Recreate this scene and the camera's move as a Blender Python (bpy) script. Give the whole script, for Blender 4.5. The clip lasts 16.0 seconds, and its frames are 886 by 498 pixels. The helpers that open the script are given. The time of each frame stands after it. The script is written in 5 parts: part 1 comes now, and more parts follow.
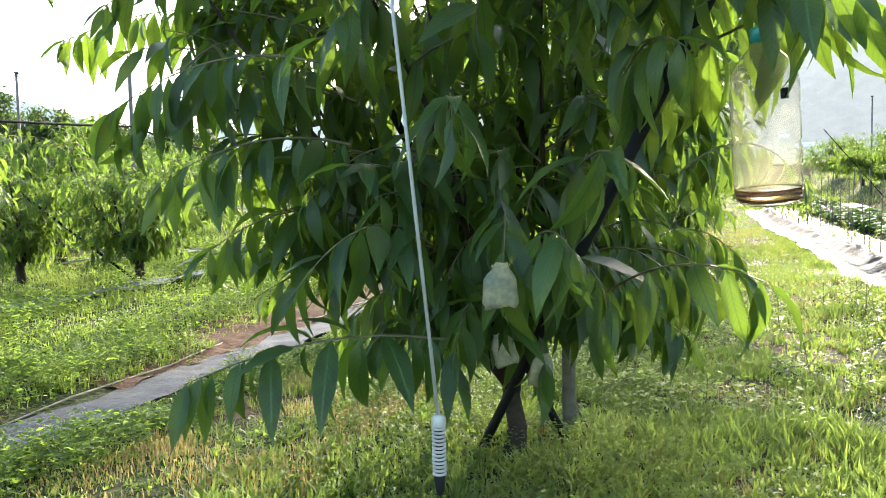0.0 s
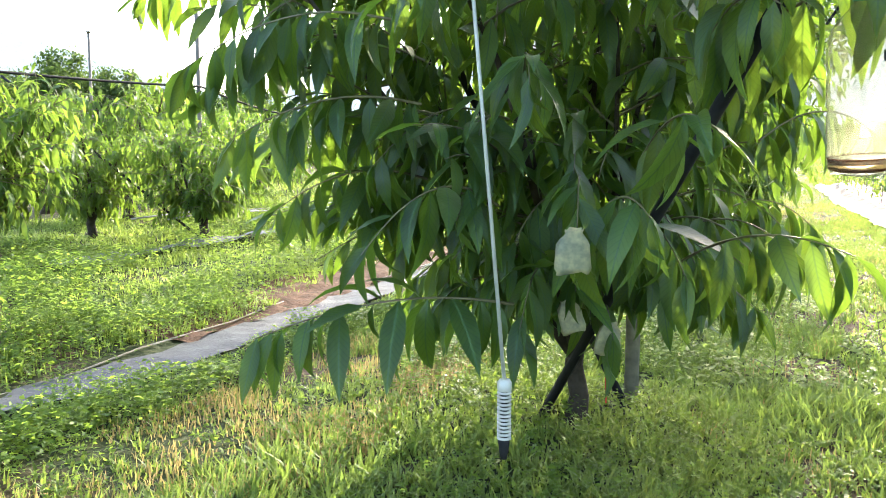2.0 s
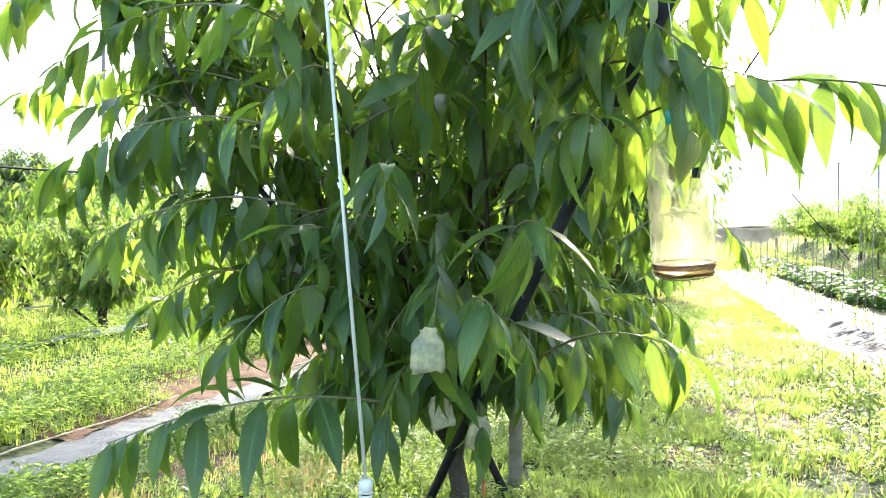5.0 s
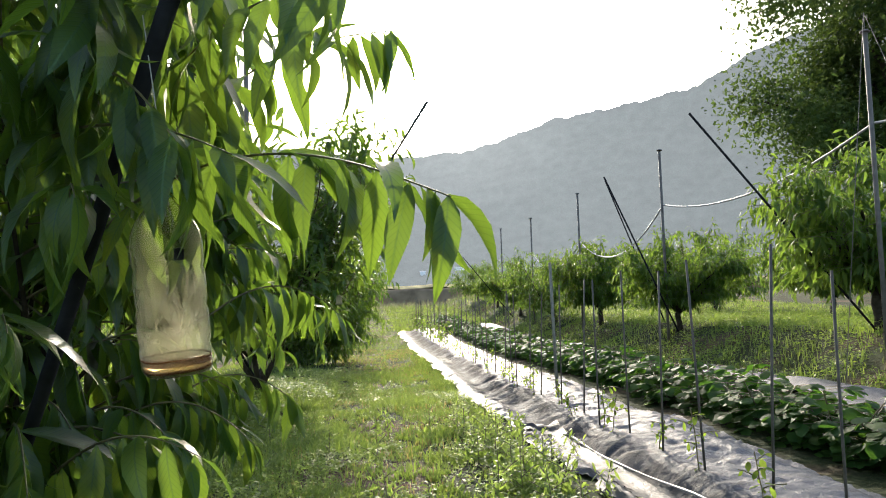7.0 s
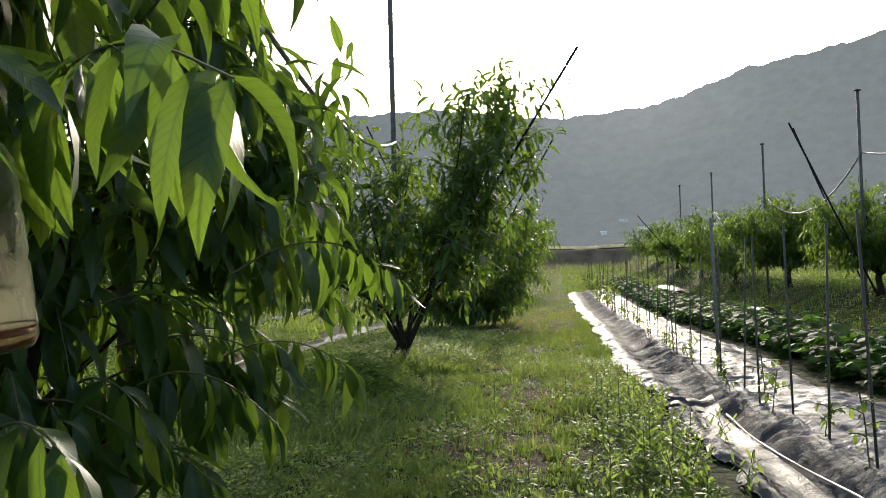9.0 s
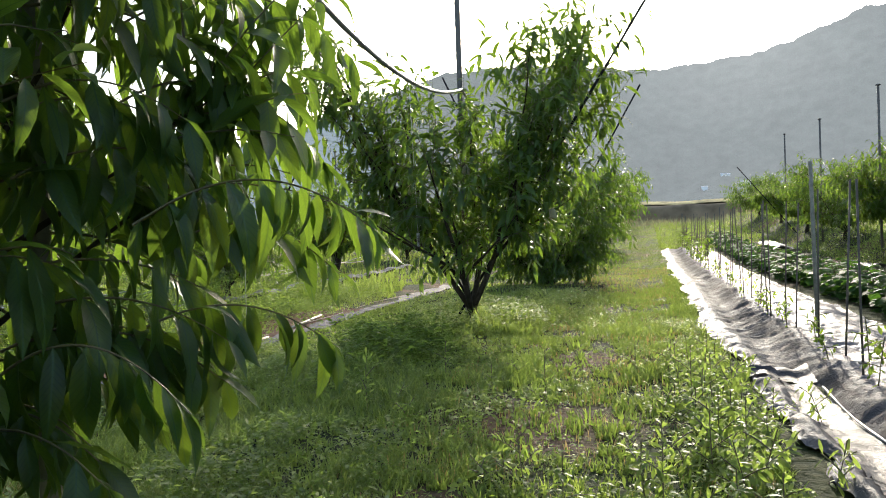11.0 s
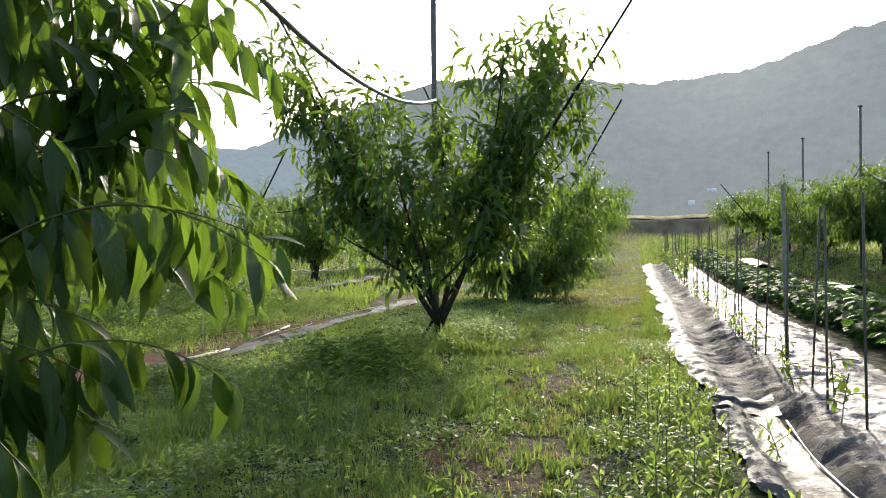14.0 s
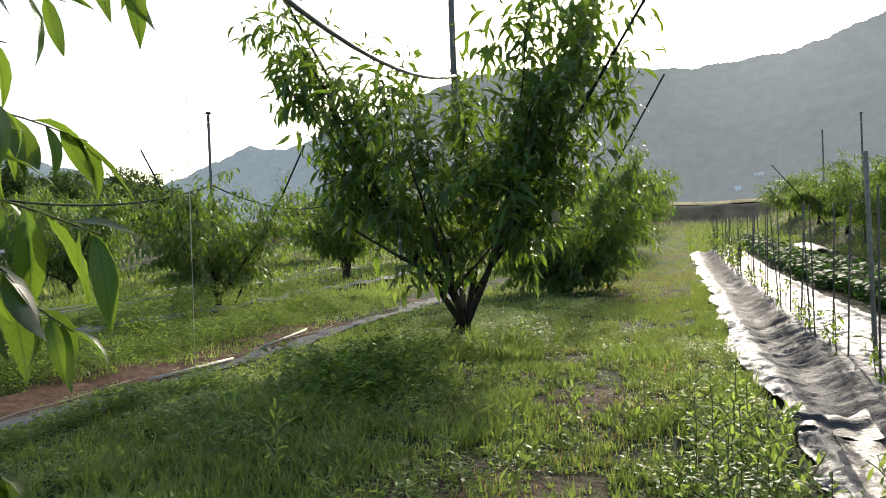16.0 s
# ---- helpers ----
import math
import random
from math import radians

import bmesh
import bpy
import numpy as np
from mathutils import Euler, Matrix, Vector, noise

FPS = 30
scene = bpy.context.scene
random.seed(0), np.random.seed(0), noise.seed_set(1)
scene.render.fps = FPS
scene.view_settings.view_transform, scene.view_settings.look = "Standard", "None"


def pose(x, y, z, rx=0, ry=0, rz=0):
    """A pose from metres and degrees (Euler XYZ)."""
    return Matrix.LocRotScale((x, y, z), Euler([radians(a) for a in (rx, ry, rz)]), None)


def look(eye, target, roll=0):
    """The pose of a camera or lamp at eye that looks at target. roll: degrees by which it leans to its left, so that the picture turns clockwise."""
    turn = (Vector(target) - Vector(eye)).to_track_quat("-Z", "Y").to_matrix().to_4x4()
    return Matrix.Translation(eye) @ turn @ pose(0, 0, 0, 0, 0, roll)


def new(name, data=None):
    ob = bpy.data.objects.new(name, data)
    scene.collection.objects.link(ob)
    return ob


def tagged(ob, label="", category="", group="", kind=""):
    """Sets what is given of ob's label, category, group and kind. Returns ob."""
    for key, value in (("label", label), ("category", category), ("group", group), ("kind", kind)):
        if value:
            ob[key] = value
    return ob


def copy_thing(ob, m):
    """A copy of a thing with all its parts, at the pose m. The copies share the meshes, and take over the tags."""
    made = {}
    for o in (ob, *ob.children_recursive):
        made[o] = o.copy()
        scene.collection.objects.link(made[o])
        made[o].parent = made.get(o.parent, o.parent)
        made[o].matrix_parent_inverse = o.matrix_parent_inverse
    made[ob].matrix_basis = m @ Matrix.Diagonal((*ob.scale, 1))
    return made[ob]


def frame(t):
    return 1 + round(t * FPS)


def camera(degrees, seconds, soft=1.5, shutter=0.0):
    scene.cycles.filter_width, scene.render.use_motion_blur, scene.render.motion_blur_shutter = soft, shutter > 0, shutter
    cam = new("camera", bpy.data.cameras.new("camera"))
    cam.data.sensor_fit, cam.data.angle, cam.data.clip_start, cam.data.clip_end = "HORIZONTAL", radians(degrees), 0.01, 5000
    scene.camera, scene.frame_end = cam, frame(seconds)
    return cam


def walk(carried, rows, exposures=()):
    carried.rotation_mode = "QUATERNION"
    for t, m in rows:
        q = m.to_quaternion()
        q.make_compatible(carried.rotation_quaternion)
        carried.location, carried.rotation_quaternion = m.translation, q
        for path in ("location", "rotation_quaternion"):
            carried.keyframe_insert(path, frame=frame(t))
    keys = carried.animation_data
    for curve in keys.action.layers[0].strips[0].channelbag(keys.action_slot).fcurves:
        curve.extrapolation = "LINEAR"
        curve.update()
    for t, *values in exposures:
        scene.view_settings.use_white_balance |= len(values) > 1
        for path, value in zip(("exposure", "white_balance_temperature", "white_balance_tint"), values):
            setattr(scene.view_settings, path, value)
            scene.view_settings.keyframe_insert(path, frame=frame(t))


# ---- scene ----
# ---- camera ----
cam = camera(58.6, 16.0, 1.0, 0.0)
METRES, EYE, TILT, LEAN, TURN = 2.730, 0.8, 0.0, 0.0, 18.0
ROWS = [
    (0.0, 0.0, 0.0, 0.0, -0.09, -3.87, 1.27),
    (0.5, -0.0015, 0.0025, -0.0036, 4.96, -6.15, 0.49),
    (1.0, -0.0051, 0.0047, -0.0045, 5.58, -6.94, -0.16),
    (1.5, -0.0074, 0.0068, -0.0041, 4.54, -7.12, -0.36),
    (2.0, -0.0102, 0.0064, -0.0033, 4.08, -6.25, -0.05),
    (2.5, -0.0111, 0.004, -0.0024, 3.45, -5.48, 0.04),
    (3.0, -0.0117, 0.0028, -0.0019, 3.6, -5.1, -0.11),
    (5.5, 0.0563, -0.0167, 0.0094, -6.72, 1.44, 0.44),
    (6.0, 0.0899, -0.0146, 0.0107, -17.06, 2.58, 1.27),
    (6.5, 0.1226, 0.0074, 0.0177, -22.01, 3.45, 1.51),
    (7.0, 0.1495, 0.0214, 0.0204, -23.42, 4.27, 1.78),
    (7.5, 0.1982, 0.0386, 0.0214, -16.33, 5.32, 2.91),
    (8.0, 0.243, 0.0476, 0.021, -10.51, 5.7, 2.83),
    (8.5, 0.2789, 0.0873, 0.0141, -11.0, 2.94, 2.04),
    (9.0, 0.3021, 0.1202, 0.0163, -10.39, 1.81, 1.59),
    (11.5, 0.4478, 0.3061, 0.0031, 0.28, -3.14, 2.87),
    (12.0, 0.4728, 0.3257, 0.0042, 3.47, -5.01, 3.64),
    (12.5, 0.4761, 0.328, 0.0157, -2.63, -3.77, 2.66),
    (13.0, 0.4668, 0.3198, 0.0213, -3.56, -1.5, 1.58),
    (13.5, 0.4664, 0.3093, 0.023, -4.29, -0.84, 0.6),
    (14.0, 0.4774, 0.3288, 0.0224, -4.48, -0.47, 0.59),
    (14.5, 0.509, 0.3803, 0.0196, -2.96, -0.61, 1.45),
    (15.0, 0.5267, 0.4361, 0.0157, -1.5, -2.22, 1.99),
    (15.5, 0.537, 0.5187, 0.0159, -1.87, -0.94, 1.74),
    (16.0, 0.5522, 0.5946, 0.0138, -1.4, -0.82, 2.24),
]
EXPOSURES = [(0.0, 2.81), (1.0, 3.24), (3.0, 3.28), (5.5, 3.8), (6.0, 3.02), (6.5, 2.19), (7.0, 1.8), (8.0, 1.16), (9.0, 1.12), (11.5, 1.99), (12.0, 2.24), (12.5, 2.22), (14.0, 1.57), (16.0, 1.37)]
walk(cam, [(t, pose(0, 0, EYE, TILT, LEAN, TURN) @ pose(METRES * x, METRES * y, METRES * z, 90 + pitch, roll, yaw)) for t, x, y, z, yaw, pitch, roll in ROWS], EXPOSURES)

# ---- light: low sun ahead over the hills, hazy bright sky ----
SUN_AZ, SUN_EL = radians(3.5), radians(21.0)
world = bpy.data.worlds.new("sky")
scene.world = world
world.use_nodes = True
wn = world.node_tree.nodes
sky = wn.new("ShaderNodeTexSky")
sky.sky_type = "NISHITA"
sky.sun_disc = False
sky.sun_elevation, sky.sun_rotation = SUN_EL, SUN_AZ
sky.air_density, sky.dust_density, sky.ozone_density = 1.0, 3.0, 1.0
wn["Background"].inputs["Strength"].default_value = 0.15
world.node_tree.links.new(sky.outputs[0], wn["Background"].inputs["Color"])
sun_data = bpy.data.lights.new("sun", "SUN")
sun_data.energy, sun_data.angle, sun_data.color = 1.75, radians(0.6), (1.0, 0.93, 0.80)
sun = new("sun", sun_data)
sun.matrix_world = look((0, 0, 30), (-math.sin(SUN_AZ) * math.cos(SUN_EL) * 10, -math.cos(SUN_AZ) * math.cos(SUN_EL) * 10, 30 - math.sin(SUN_EL) * 10))


# ---- materials ----
def material(name):
    m = bpy.data.materials.new(name)
    m.use_nodes = True
    return m, m.node_tree.nodes, m.node_tree.links, m.node_tree.nodes["Principled BSDF"]


def ramp(nodes, links, source, stops):
    r = nodes.new("ShaderNodeValToRGB")
    while len(r.color_ramp.elements) < len(stops):
        r.color_ramp.elements.new(0.5)
    for e, (p, c) in zip(r.color_ramp.elements, stops):
        e.position, e.color = p, (*c, 1)
    links.new(source, r.inputs[0])
    return r.outputs[0]


def noise_node(nodes, links, scale, detail=4, coords=None):
    n = nodes.new("ShaderNodeTexNoise")
    n.inputs["Scale"].default_value, n.inputs["Detail"].default_value = scale, detail
    if coords is None:
        coords = nodes.new("ShaderNodeNewGeometry").outputs["Position"]
    links.new(coords, n.inputs["Vector"])
    return n.outputs["Fac"]


def bump(nodes, links, b, height, strength, distance):
    n = nodes.new("ShaderNodeBump")
    n.inputs["Strength"].default_value, n.inputs["Distance"].default_value = strength, distance
    links.new(height, n.inputs["Height"])
    links.new(n.outputs[0], b.inputs["Normal"])


def mix_colour(nodes, links, fac, a, b, mode="MIX"):
    n = nodes.new("ShaderNodeMix")
    n.data_type, n.blend_type = "RGBA", mode
    for sock, v in ((n.inputs[0], fac), (n.inputs[6], a), (n.inputs[7], b)):
        if isinstance(v, (int, float)):
            sock.default_value = v
        elif isinstance(v, tuple):
            sock.default_value = (*v, 1)
        else:
            links.new(v, sock)
    return n.outputs[2]


def vein_masks(nodes, links):
    """Midrib and side veins of a leaf, from its own u (across) and v (along)."""
    uv = nodes.new("ShaderNodeUVMap")
    sep = nodes.new("ShaderNodeSeparateXYZ")
    links.new(uv.outputs[0], sep.inputs[0])

    def calc(op, a, b):
        n = nodes.new("ShaderNodeMath")
        n.operation = op
        for sock, v in zip(n.inputs, (a, b)):
            if isinstance(v, (int, float)):
                sock.default_value = v
            else:
                links.new(v, sock)
        return n.outputs[0]

    off = calc("ABSOLUTE", calc("SUBTRACT", sep.outputs["X"], 0.5), 0)
    rib = ramp(nodes, links, off, [(0.02, (1, 1, 1)), (0.05, (0, 0, 0))])
    wave = calc("SINE", calc("SUBTRACT", calc("MULTIPLY", sep.outputs["Y"], 95.0), calc("MULTIPLY", off, 30.0)), 0)
    return rib, ramp(nodes, links, wave, [(0.55, (0, 0, 0)), (0.98, (1, 1, 1))])


def foliage(name, dark, light, through_colour, share=0.45, rough=0.38, scale=9.0, spec=0.5, veins=False):
    """Leaf: glossy skin over a body that lets light through."""
    m, nodes, links, b = material(name)
    g = nodes.new("ShaderNodeNewGeometry")
    oi = nodes.new("ShaderNodeObjectInfo")
    add = nodes.new("ShaderNodeMath")
    add.operation = "ADD"
    links.new(g.outputs["Random Per Island"], add.inputs[0])
    links.new(oi.outputs["Random"], add.inputs[1])
    fr = nodes.new("ShaderNodeMath")
    fr.operation = "FRACT"
    links.new(add.outputs[0], fr.inputs[0])
    col = ramp(nodes, links, fr.outputs[0], [(0.0, dark), (0.6, tuple((p + q) / 2 for p, q in zip(dark, light))), (1.0, light)])
    patch = ramp(nodes, links, noise_node(nodes, links, scale, 3), [(0.3, (0.55, 0.65, 0.7)), (0.7, (1.25, 1.15, 0.95))])
    col = mix_colour(nodes, links, 1.0, col, patch, "MULTIPLY")
    spots = ramp(nodes, links, noise_node(nodes, links, scale * 3.3, 2), [(0.35, (0.62, 0.68, 0.7)), (0.65, (1.22, 1.15, 1.0))])
    col = mix_colour(nodes, links, 1.0, col, spots, "MULTIPLY")
    t = nodes.new("ShaderNodeBsdfTranslucent")
    tc = ramp(nodes, links, fr.outputs[0], [(0.0, tuple(c * 0.75 for c in through_colour)), (1.0, through_colour)])
    relief = noise_node(nodes, links, 160.0, 2)
    if veins:
        rib, side = vein_masks(nodes, links)
        col = mix_colour(nodes, links, rib, col, tuple(1.4 * c + 0.012 for c in light))
        tc = mix_colour(nodes, links, rib, tc, tuple(0.45 * c for c in through_colour))
        tc = mix_colour(nodes, links, 1.0, tc, ramp(nodes, links, side, [(0.0, (1.06, 1.05, 1.0)), (1.0, (0.88, 0.89, 0.87))]), "MULTIPLY")
        relief = side
    links.new(col, b.inputs["Base Color"])
    b.inputs["Roughness"].default_value = rough
    b.inputs["Specular IOR Level"].default_value = spec
    bump(nodes, links, b, relief, 0.25 if veins else 0.15, 0.002)
    links.new(tc, t.inputs["Color"])
    mx = nodes.new("ShaderNodeMixShader")
    mx.inputs[0].default_value = share
    links.new(b.outputs[0], mx.inputs[1])
    links.new(t.outputs[0], mx.inputs[2])
    links.new(mx.outputs[0], nodes["Material Output"].inputs["Surface"])
    return m


def plain(name, colour, rough=0.6, metal=0.0, vary=0.25, scale=20.0, bump_scale=80.0, bump_by=0.003):
    m, nodes, links, b = material(name)
    n = noise_node(nodes, links, scale, 5)
    lo, hi = tuple(c * (1 - vary) for c in colour), tuple(min(1, c * (1 + vary)) for c in colour)
    links.new(ramp(nodes, links, n, [(0.3, lo), (0.7, hi)]), b.inputs["Base Color"])
    b.inputs["Roughness"].default_value, b.inputs["Metallic"].default_value = rough, metal
    if rough > 0.75:
        b.inputs["Specular IOR Level"].default_value = 0.12
    bump(nodes, links, b, noise_node(nodes, links, bump_scale, 4), 0.5, bump_by)
    return m


LEAF = foliage("peach_leaf", (0.016, 0.040, 0.012), (0.036, 0.078, 0.019), (0.26, 0.42, 0.040), 0.38, 0.42, 9.0, 0.32, True)
LEAF_FAR = foliage("orchard_leaf", (0.020, 0.050, 0.014), (0.048, 0.098, 0.024), (0.28, 0.43, 0.05), 0.40, 0.5, 9.0, 0.15)
GRASS = foliage("grass", (0.034, 0.075, 0.022), (0.112, 0.160, 0.042), (0.35, 0.47, 0.075), 0.44, 0.48, 1.9, 0.35)
DRY = foliage("dry_grass", (0.20, 0.15, 0.06), (0.36, 0.28, 0.12), (0.45, 0.34, 0.12), 0.45, 0.6)
SEED = foliage("pale_seed_heads", (0.16, 0.17, 0.10), (0.26, 0.26, 0.17), (0.30, 0.31, 0.16), 0.4, 0.7, 2.0, 0.1)
WEED = foliage("weed_leaf", (0.030, 0.066, 0.020), (0.080, 0.135, 0.034), (0.36, 0.52, 0.06), 0.45, 0.48, 2.5, 0.08)
FRESH = foliage("fresh_weed_leaf", (0.055, 0.105, 0.024), (0.105, 0.160, 0.038), (0.40, 0.54, 0.09), 0.5, 0.5, 2.5, 0.3)
TIE = foliage("red_tie", (0.45, 0.03, 0.02), (0.50, 0.05, 0.03), (0.5, 0.05, 0.03), 0.3)
CROP = foliage("crop_leaf", (0.016, 0.048, 0.013), (0.040, 0.088, 0.020), (0.12, 0.27, 0.025), 0.36, 0.6, 9.0, 0.10)
CONIFER = foliage("far_leaf", (0.024, 0.050, 0.018), (0.060, 0.095, 0.028), (0.14, 0.22, 0.04), 0.32, 0.7, 0.4, 0.15)
BARK = plain("bark", (0.036, 0.029, 0.020), 0.85, 0, 0.4, 30, 70, 0.01)
TWIG = plain("twig", (0.085, 0.075, 0.028), 0.6, 0, 0.35, 25, 120, 0.002)
BLACK_PIPE = plain("black_pipe", (0.014, 0.014, 0.014), 0.8, 0, 0.3, 30, 200, 0.001)
GREY_WOOD = plain("weathered_wood", (0.17, 0.16, 0.125), 0.8, 0, 0.3, 25, 90, 0.004)
STEEL = plain("galvanised_steel", (0.105, 0.090, 0.075), 0.7, 0.1, 0.25, 15, 200, 0.001)
STAKE = plain("stake_coating", (0.062, 0.052, 0.038), 0.7, 0, 0.3, 40, 150, 0.001)
HOSE = plain("grey_hose", (0.24, 0.235, 0.23), 0.5, 0, 0.15, 15, 200, 0.0005)
WHITE_PLASTIC = plain("white_plastic", (0.36, 0.355, 0.31), 0.4, 0, 0.08, 30, 200, 0.0005)
PAPER = foliage("waxed_paper", (0.36, 0.35, 0.24), (0.42, 0.40, 0.28), (0.42, 0.38, 0.22), 0.4, 0.55, 30.0, 0.3)
TEAL = plain("teal_cap", (0.02, 0.22, 0.17), 0.4, 0, 0.1)
ROOF = plain("pale_roof_sheet", (0.80, 0.78, 0.74), 0.35, 0, 0.06, 0.5, 2, 0.02)
RENDERED = plain("pale_wall", (0.78, 0.77, 0.75), 0.8, 0, 0.1, 1, 5, 0.01)


def ground_material():
    m, nodes, links, b = material("orchard_ground")
    big = noise_node(nodes, links, 0.7, 5)
    fine = noise_node(nodes, links, 22.0, 5)
    turf = ramp(nodes, links, fine, [(0.3, (0.016, 0.022, 0.008)), (0.55, (0.032, 0.040, 0.014)), (0.8, (0.070, 0.070, 0.030))])
    soil = ramp(nodes, links, fine, [(0.3, (0.040, 0.026, 0.016)), (0.7, (0.115, 0.076, 0.043))])
    mask = ramp(nodes, links, big, [(0.52, (0, 0, 0)), (0.62, (1, 1, 1))])
    where = nodes.new("ShaderNodeNewGeometry").outputs["Position"]
    for cx, cy, r in ((0.32, 4.4, 0.55), (0.15, 3.3, 0.2), (0.45, 6.0, 0.4), (-1.7, 2.6, 0.3)):
        away = nodes.new("ShaderNodeVectorMath")
        away.operation = "DISTANCE"
        away.inputs[1].default_value = (cx, cy, 0)
        links.new(where, away.inputs[0])
        worn = ramp(nodes, links, away.outputs["Value"], [(r * 0.4, (1, 1, 1)), (min(r * 1.2, 1), (0, 0, 0))])
        mask = mix_colour(nodes, links, 1.0, mask, worn, "LIGHTEN")
    links.new(mix_colour(nodes, links, mask, turf, soil), b.inputs["Base Color"])
    b.inputs["Roughness"].default_value = 0.95
    b.inputs["Specular IOR Level"].default_value = 0.1
    bump(nodes, links, b, fine, 0.8, 0.03)
    return m


def film_material(name, base, metal, rough, spec=0.2, furrow=None):
    """Thin crumpled mulch sheet, dusty in patches; furrow: x of a darker, duller trough."""
    m, nodes, links, b = material(name)
    dust_and_trough = ramp(nodes, links, noise_node(nodes, links, 5.0, 6), [(0.55, (0, 0, 0)), (0.78, (1, 1, 1))])
    if furrow:
        sep = nodes.new("ShaderNodeSeparateXYZ")
        links.new(nodes.new("ShaderNodeNewGeometry").outputs["Position"], sep.inputs[0])
        off = nodes.new("ShaderNodeMath")
        off.operation = "SUBTRACT"
        links.new(sep.outputs["X"], off.inputs[0])
        off.inputs[1].default_value = furrow
        away = nodes.new("ShaderNodeMath")
        away.operation = "ABSOLUTE"
        links.new(off.outputs[0], away.inputs[0])
        trough = ramp(nodes, links, away.outputs[0], [(0.11, (1, 1, 1)), (0.27, (0, 0, 0))])
        broken = ramp(nodes, links, noise_node(nodes, links, 3.5, 5), [(0.35, (0.55,) * 3), (0.6, (1, 1, 1))])
        # the trough takes the same dark, rough mix, strongest at its middle
        dust_and_trough = mix_colour(nodes, links, 1.0, dust_and_trough, mix_colour(nodes, links, 1.0, trough, broken, "MULTIPLY"), "LIGHTEN")
    b.inputs["Specular IOR Level"].default_value = spec
    links.new(mix_colour(nodes, links, dust_and_trough, base, (0.046, 0.044, 0.041)), b.inputs["Base Color"])
    b.inputs["Metallic"].default_value = metal
    gloss = ramp(nodes, links, noise_node(nodes, links, 9.0, 4), [(0.3, (rough,) * 3), (0.75, (rough + 0.25,) * 3)])
    links.new(mix_colour(nodes, links, dust_and_trough, gloss, (0.85,) * 3), b.inputs["Roughness"])
    n = nodes.new("ShaderNodeTexNoise")
    n.inputs["Scale"].default_value, n.inputs["Detail"].default_value, n.inputs["Distortion"].default_value = 26.0, 6.0, 1.5
    links.new(nodes.new("ShaderNodeNewGeometry").outputs["Position"], n.inputs["Vector"])
    bump(nodes, links, b, n.outputs["Fac"], 0.55, 0.015)
    return m


GROUND = ground_material()
FILM = film_material("silver_mulch_film", (0.085, 0.087, 0.094), 0.02, 0.34, 0.07, 1.60)
FILM_BLACK = film_material("black_mulch_film", (0.030, 0.030, 0.032), 0.0, 0.4)
FILM_DARK = film_material("dusty_mulch_film", (0.075, 0.074, 0.072), 0.0, 0.5, 0.08)
SOIL = plain("bare_soil", (0.078, 0.042, 0.024), 0.95, 0, 0.4, 18, 45, 0.03)


def hill_material(name, low, high, glow):
    """Wooded hillside far off, a backdrop; its bright haze is emitted by the material."""
    m, nodes, links, b = material(name)
    n = noise_node(nodes, links, 0.05, 8)
    col = ramp(nodes, links, n, [(0.3, low), (0.7, high)])
    bump(nodes, links, b, noise_node(nodes, links, 0.16, 5), 1.0, 6.0)
    links.new(col, b.inputs["Base Color"])
    b.inputs["Roughness"].default_value = 1.0
    b.inputs["Specular IOR Level"].default_value = 0.0
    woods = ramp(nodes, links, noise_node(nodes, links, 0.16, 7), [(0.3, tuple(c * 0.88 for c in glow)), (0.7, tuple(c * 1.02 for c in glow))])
    # haze brightening below the sun, put in as stronger emission round one point
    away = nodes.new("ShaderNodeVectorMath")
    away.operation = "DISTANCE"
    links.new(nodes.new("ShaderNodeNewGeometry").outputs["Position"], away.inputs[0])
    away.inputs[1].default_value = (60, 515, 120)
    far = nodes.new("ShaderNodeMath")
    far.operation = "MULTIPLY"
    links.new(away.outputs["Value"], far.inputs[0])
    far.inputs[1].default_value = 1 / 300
    haze_glow = ramp(nodes, links, far.outputs[0], [(0.03, (1.42, 1.4, 1.36)), (0.3, (1.03, 1.03, 1.02)), (0.7, (0.86, 0.86, 0.86))])
    links.new(mix_colour(nodes, links, 1.0, woods, haze_glow, "MULTIPLY"), b.inputs["Emission Color"])
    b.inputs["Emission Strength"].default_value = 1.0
    return m


# last colour: haze light that each hill itself emits
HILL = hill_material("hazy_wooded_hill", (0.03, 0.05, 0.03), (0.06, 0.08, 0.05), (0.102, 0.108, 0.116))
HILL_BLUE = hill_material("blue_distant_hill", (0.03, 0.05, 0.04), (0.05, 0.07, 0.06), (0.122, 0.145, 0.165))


# ---- building helpers ----
def mesh_of(name, verts, faces, mat, smooth=True):
    me = bpy.data.meshes.new(name)
    me.from_pydata([tuple(v) for v in verts], [], [tuple(f) for f in faces])
    me.materials.append(mat)
    if smooth:
        me.polygons.foreach_set("use_smooth", [True] * len(me.polygons))
    me.update()
    return me


def fast_mesh(name, verts, loops, starts, totals, mat, smooth=True):
    me = bpy.data.meshes.new(name)
    me.vertices.add(len(verts))
    me.vertices.foreach_set("co", np.ascontiguousarray(verts, dtype=np.float32).ravel())
    me.loops.add(len(loops))
    me.loops.foreach_set("vertex_index", np.ascontiguousarray(loops, dtype=np.int32))
    me.polygons.add(len(starts))
    me.polygons.foreach_set("loop_start", np.ascontiguousarray(starts, dtype=np.int32))
    me.polygons.foreach_set("loop_total", np.ascontiguousarray(totals, dtype=np.int32))
    me.polygons.foreach_set("use_smooth", np.full(len(starts), smooth))
    me.materials.append(mat)
    me.update(calc_edges=True)
    return me


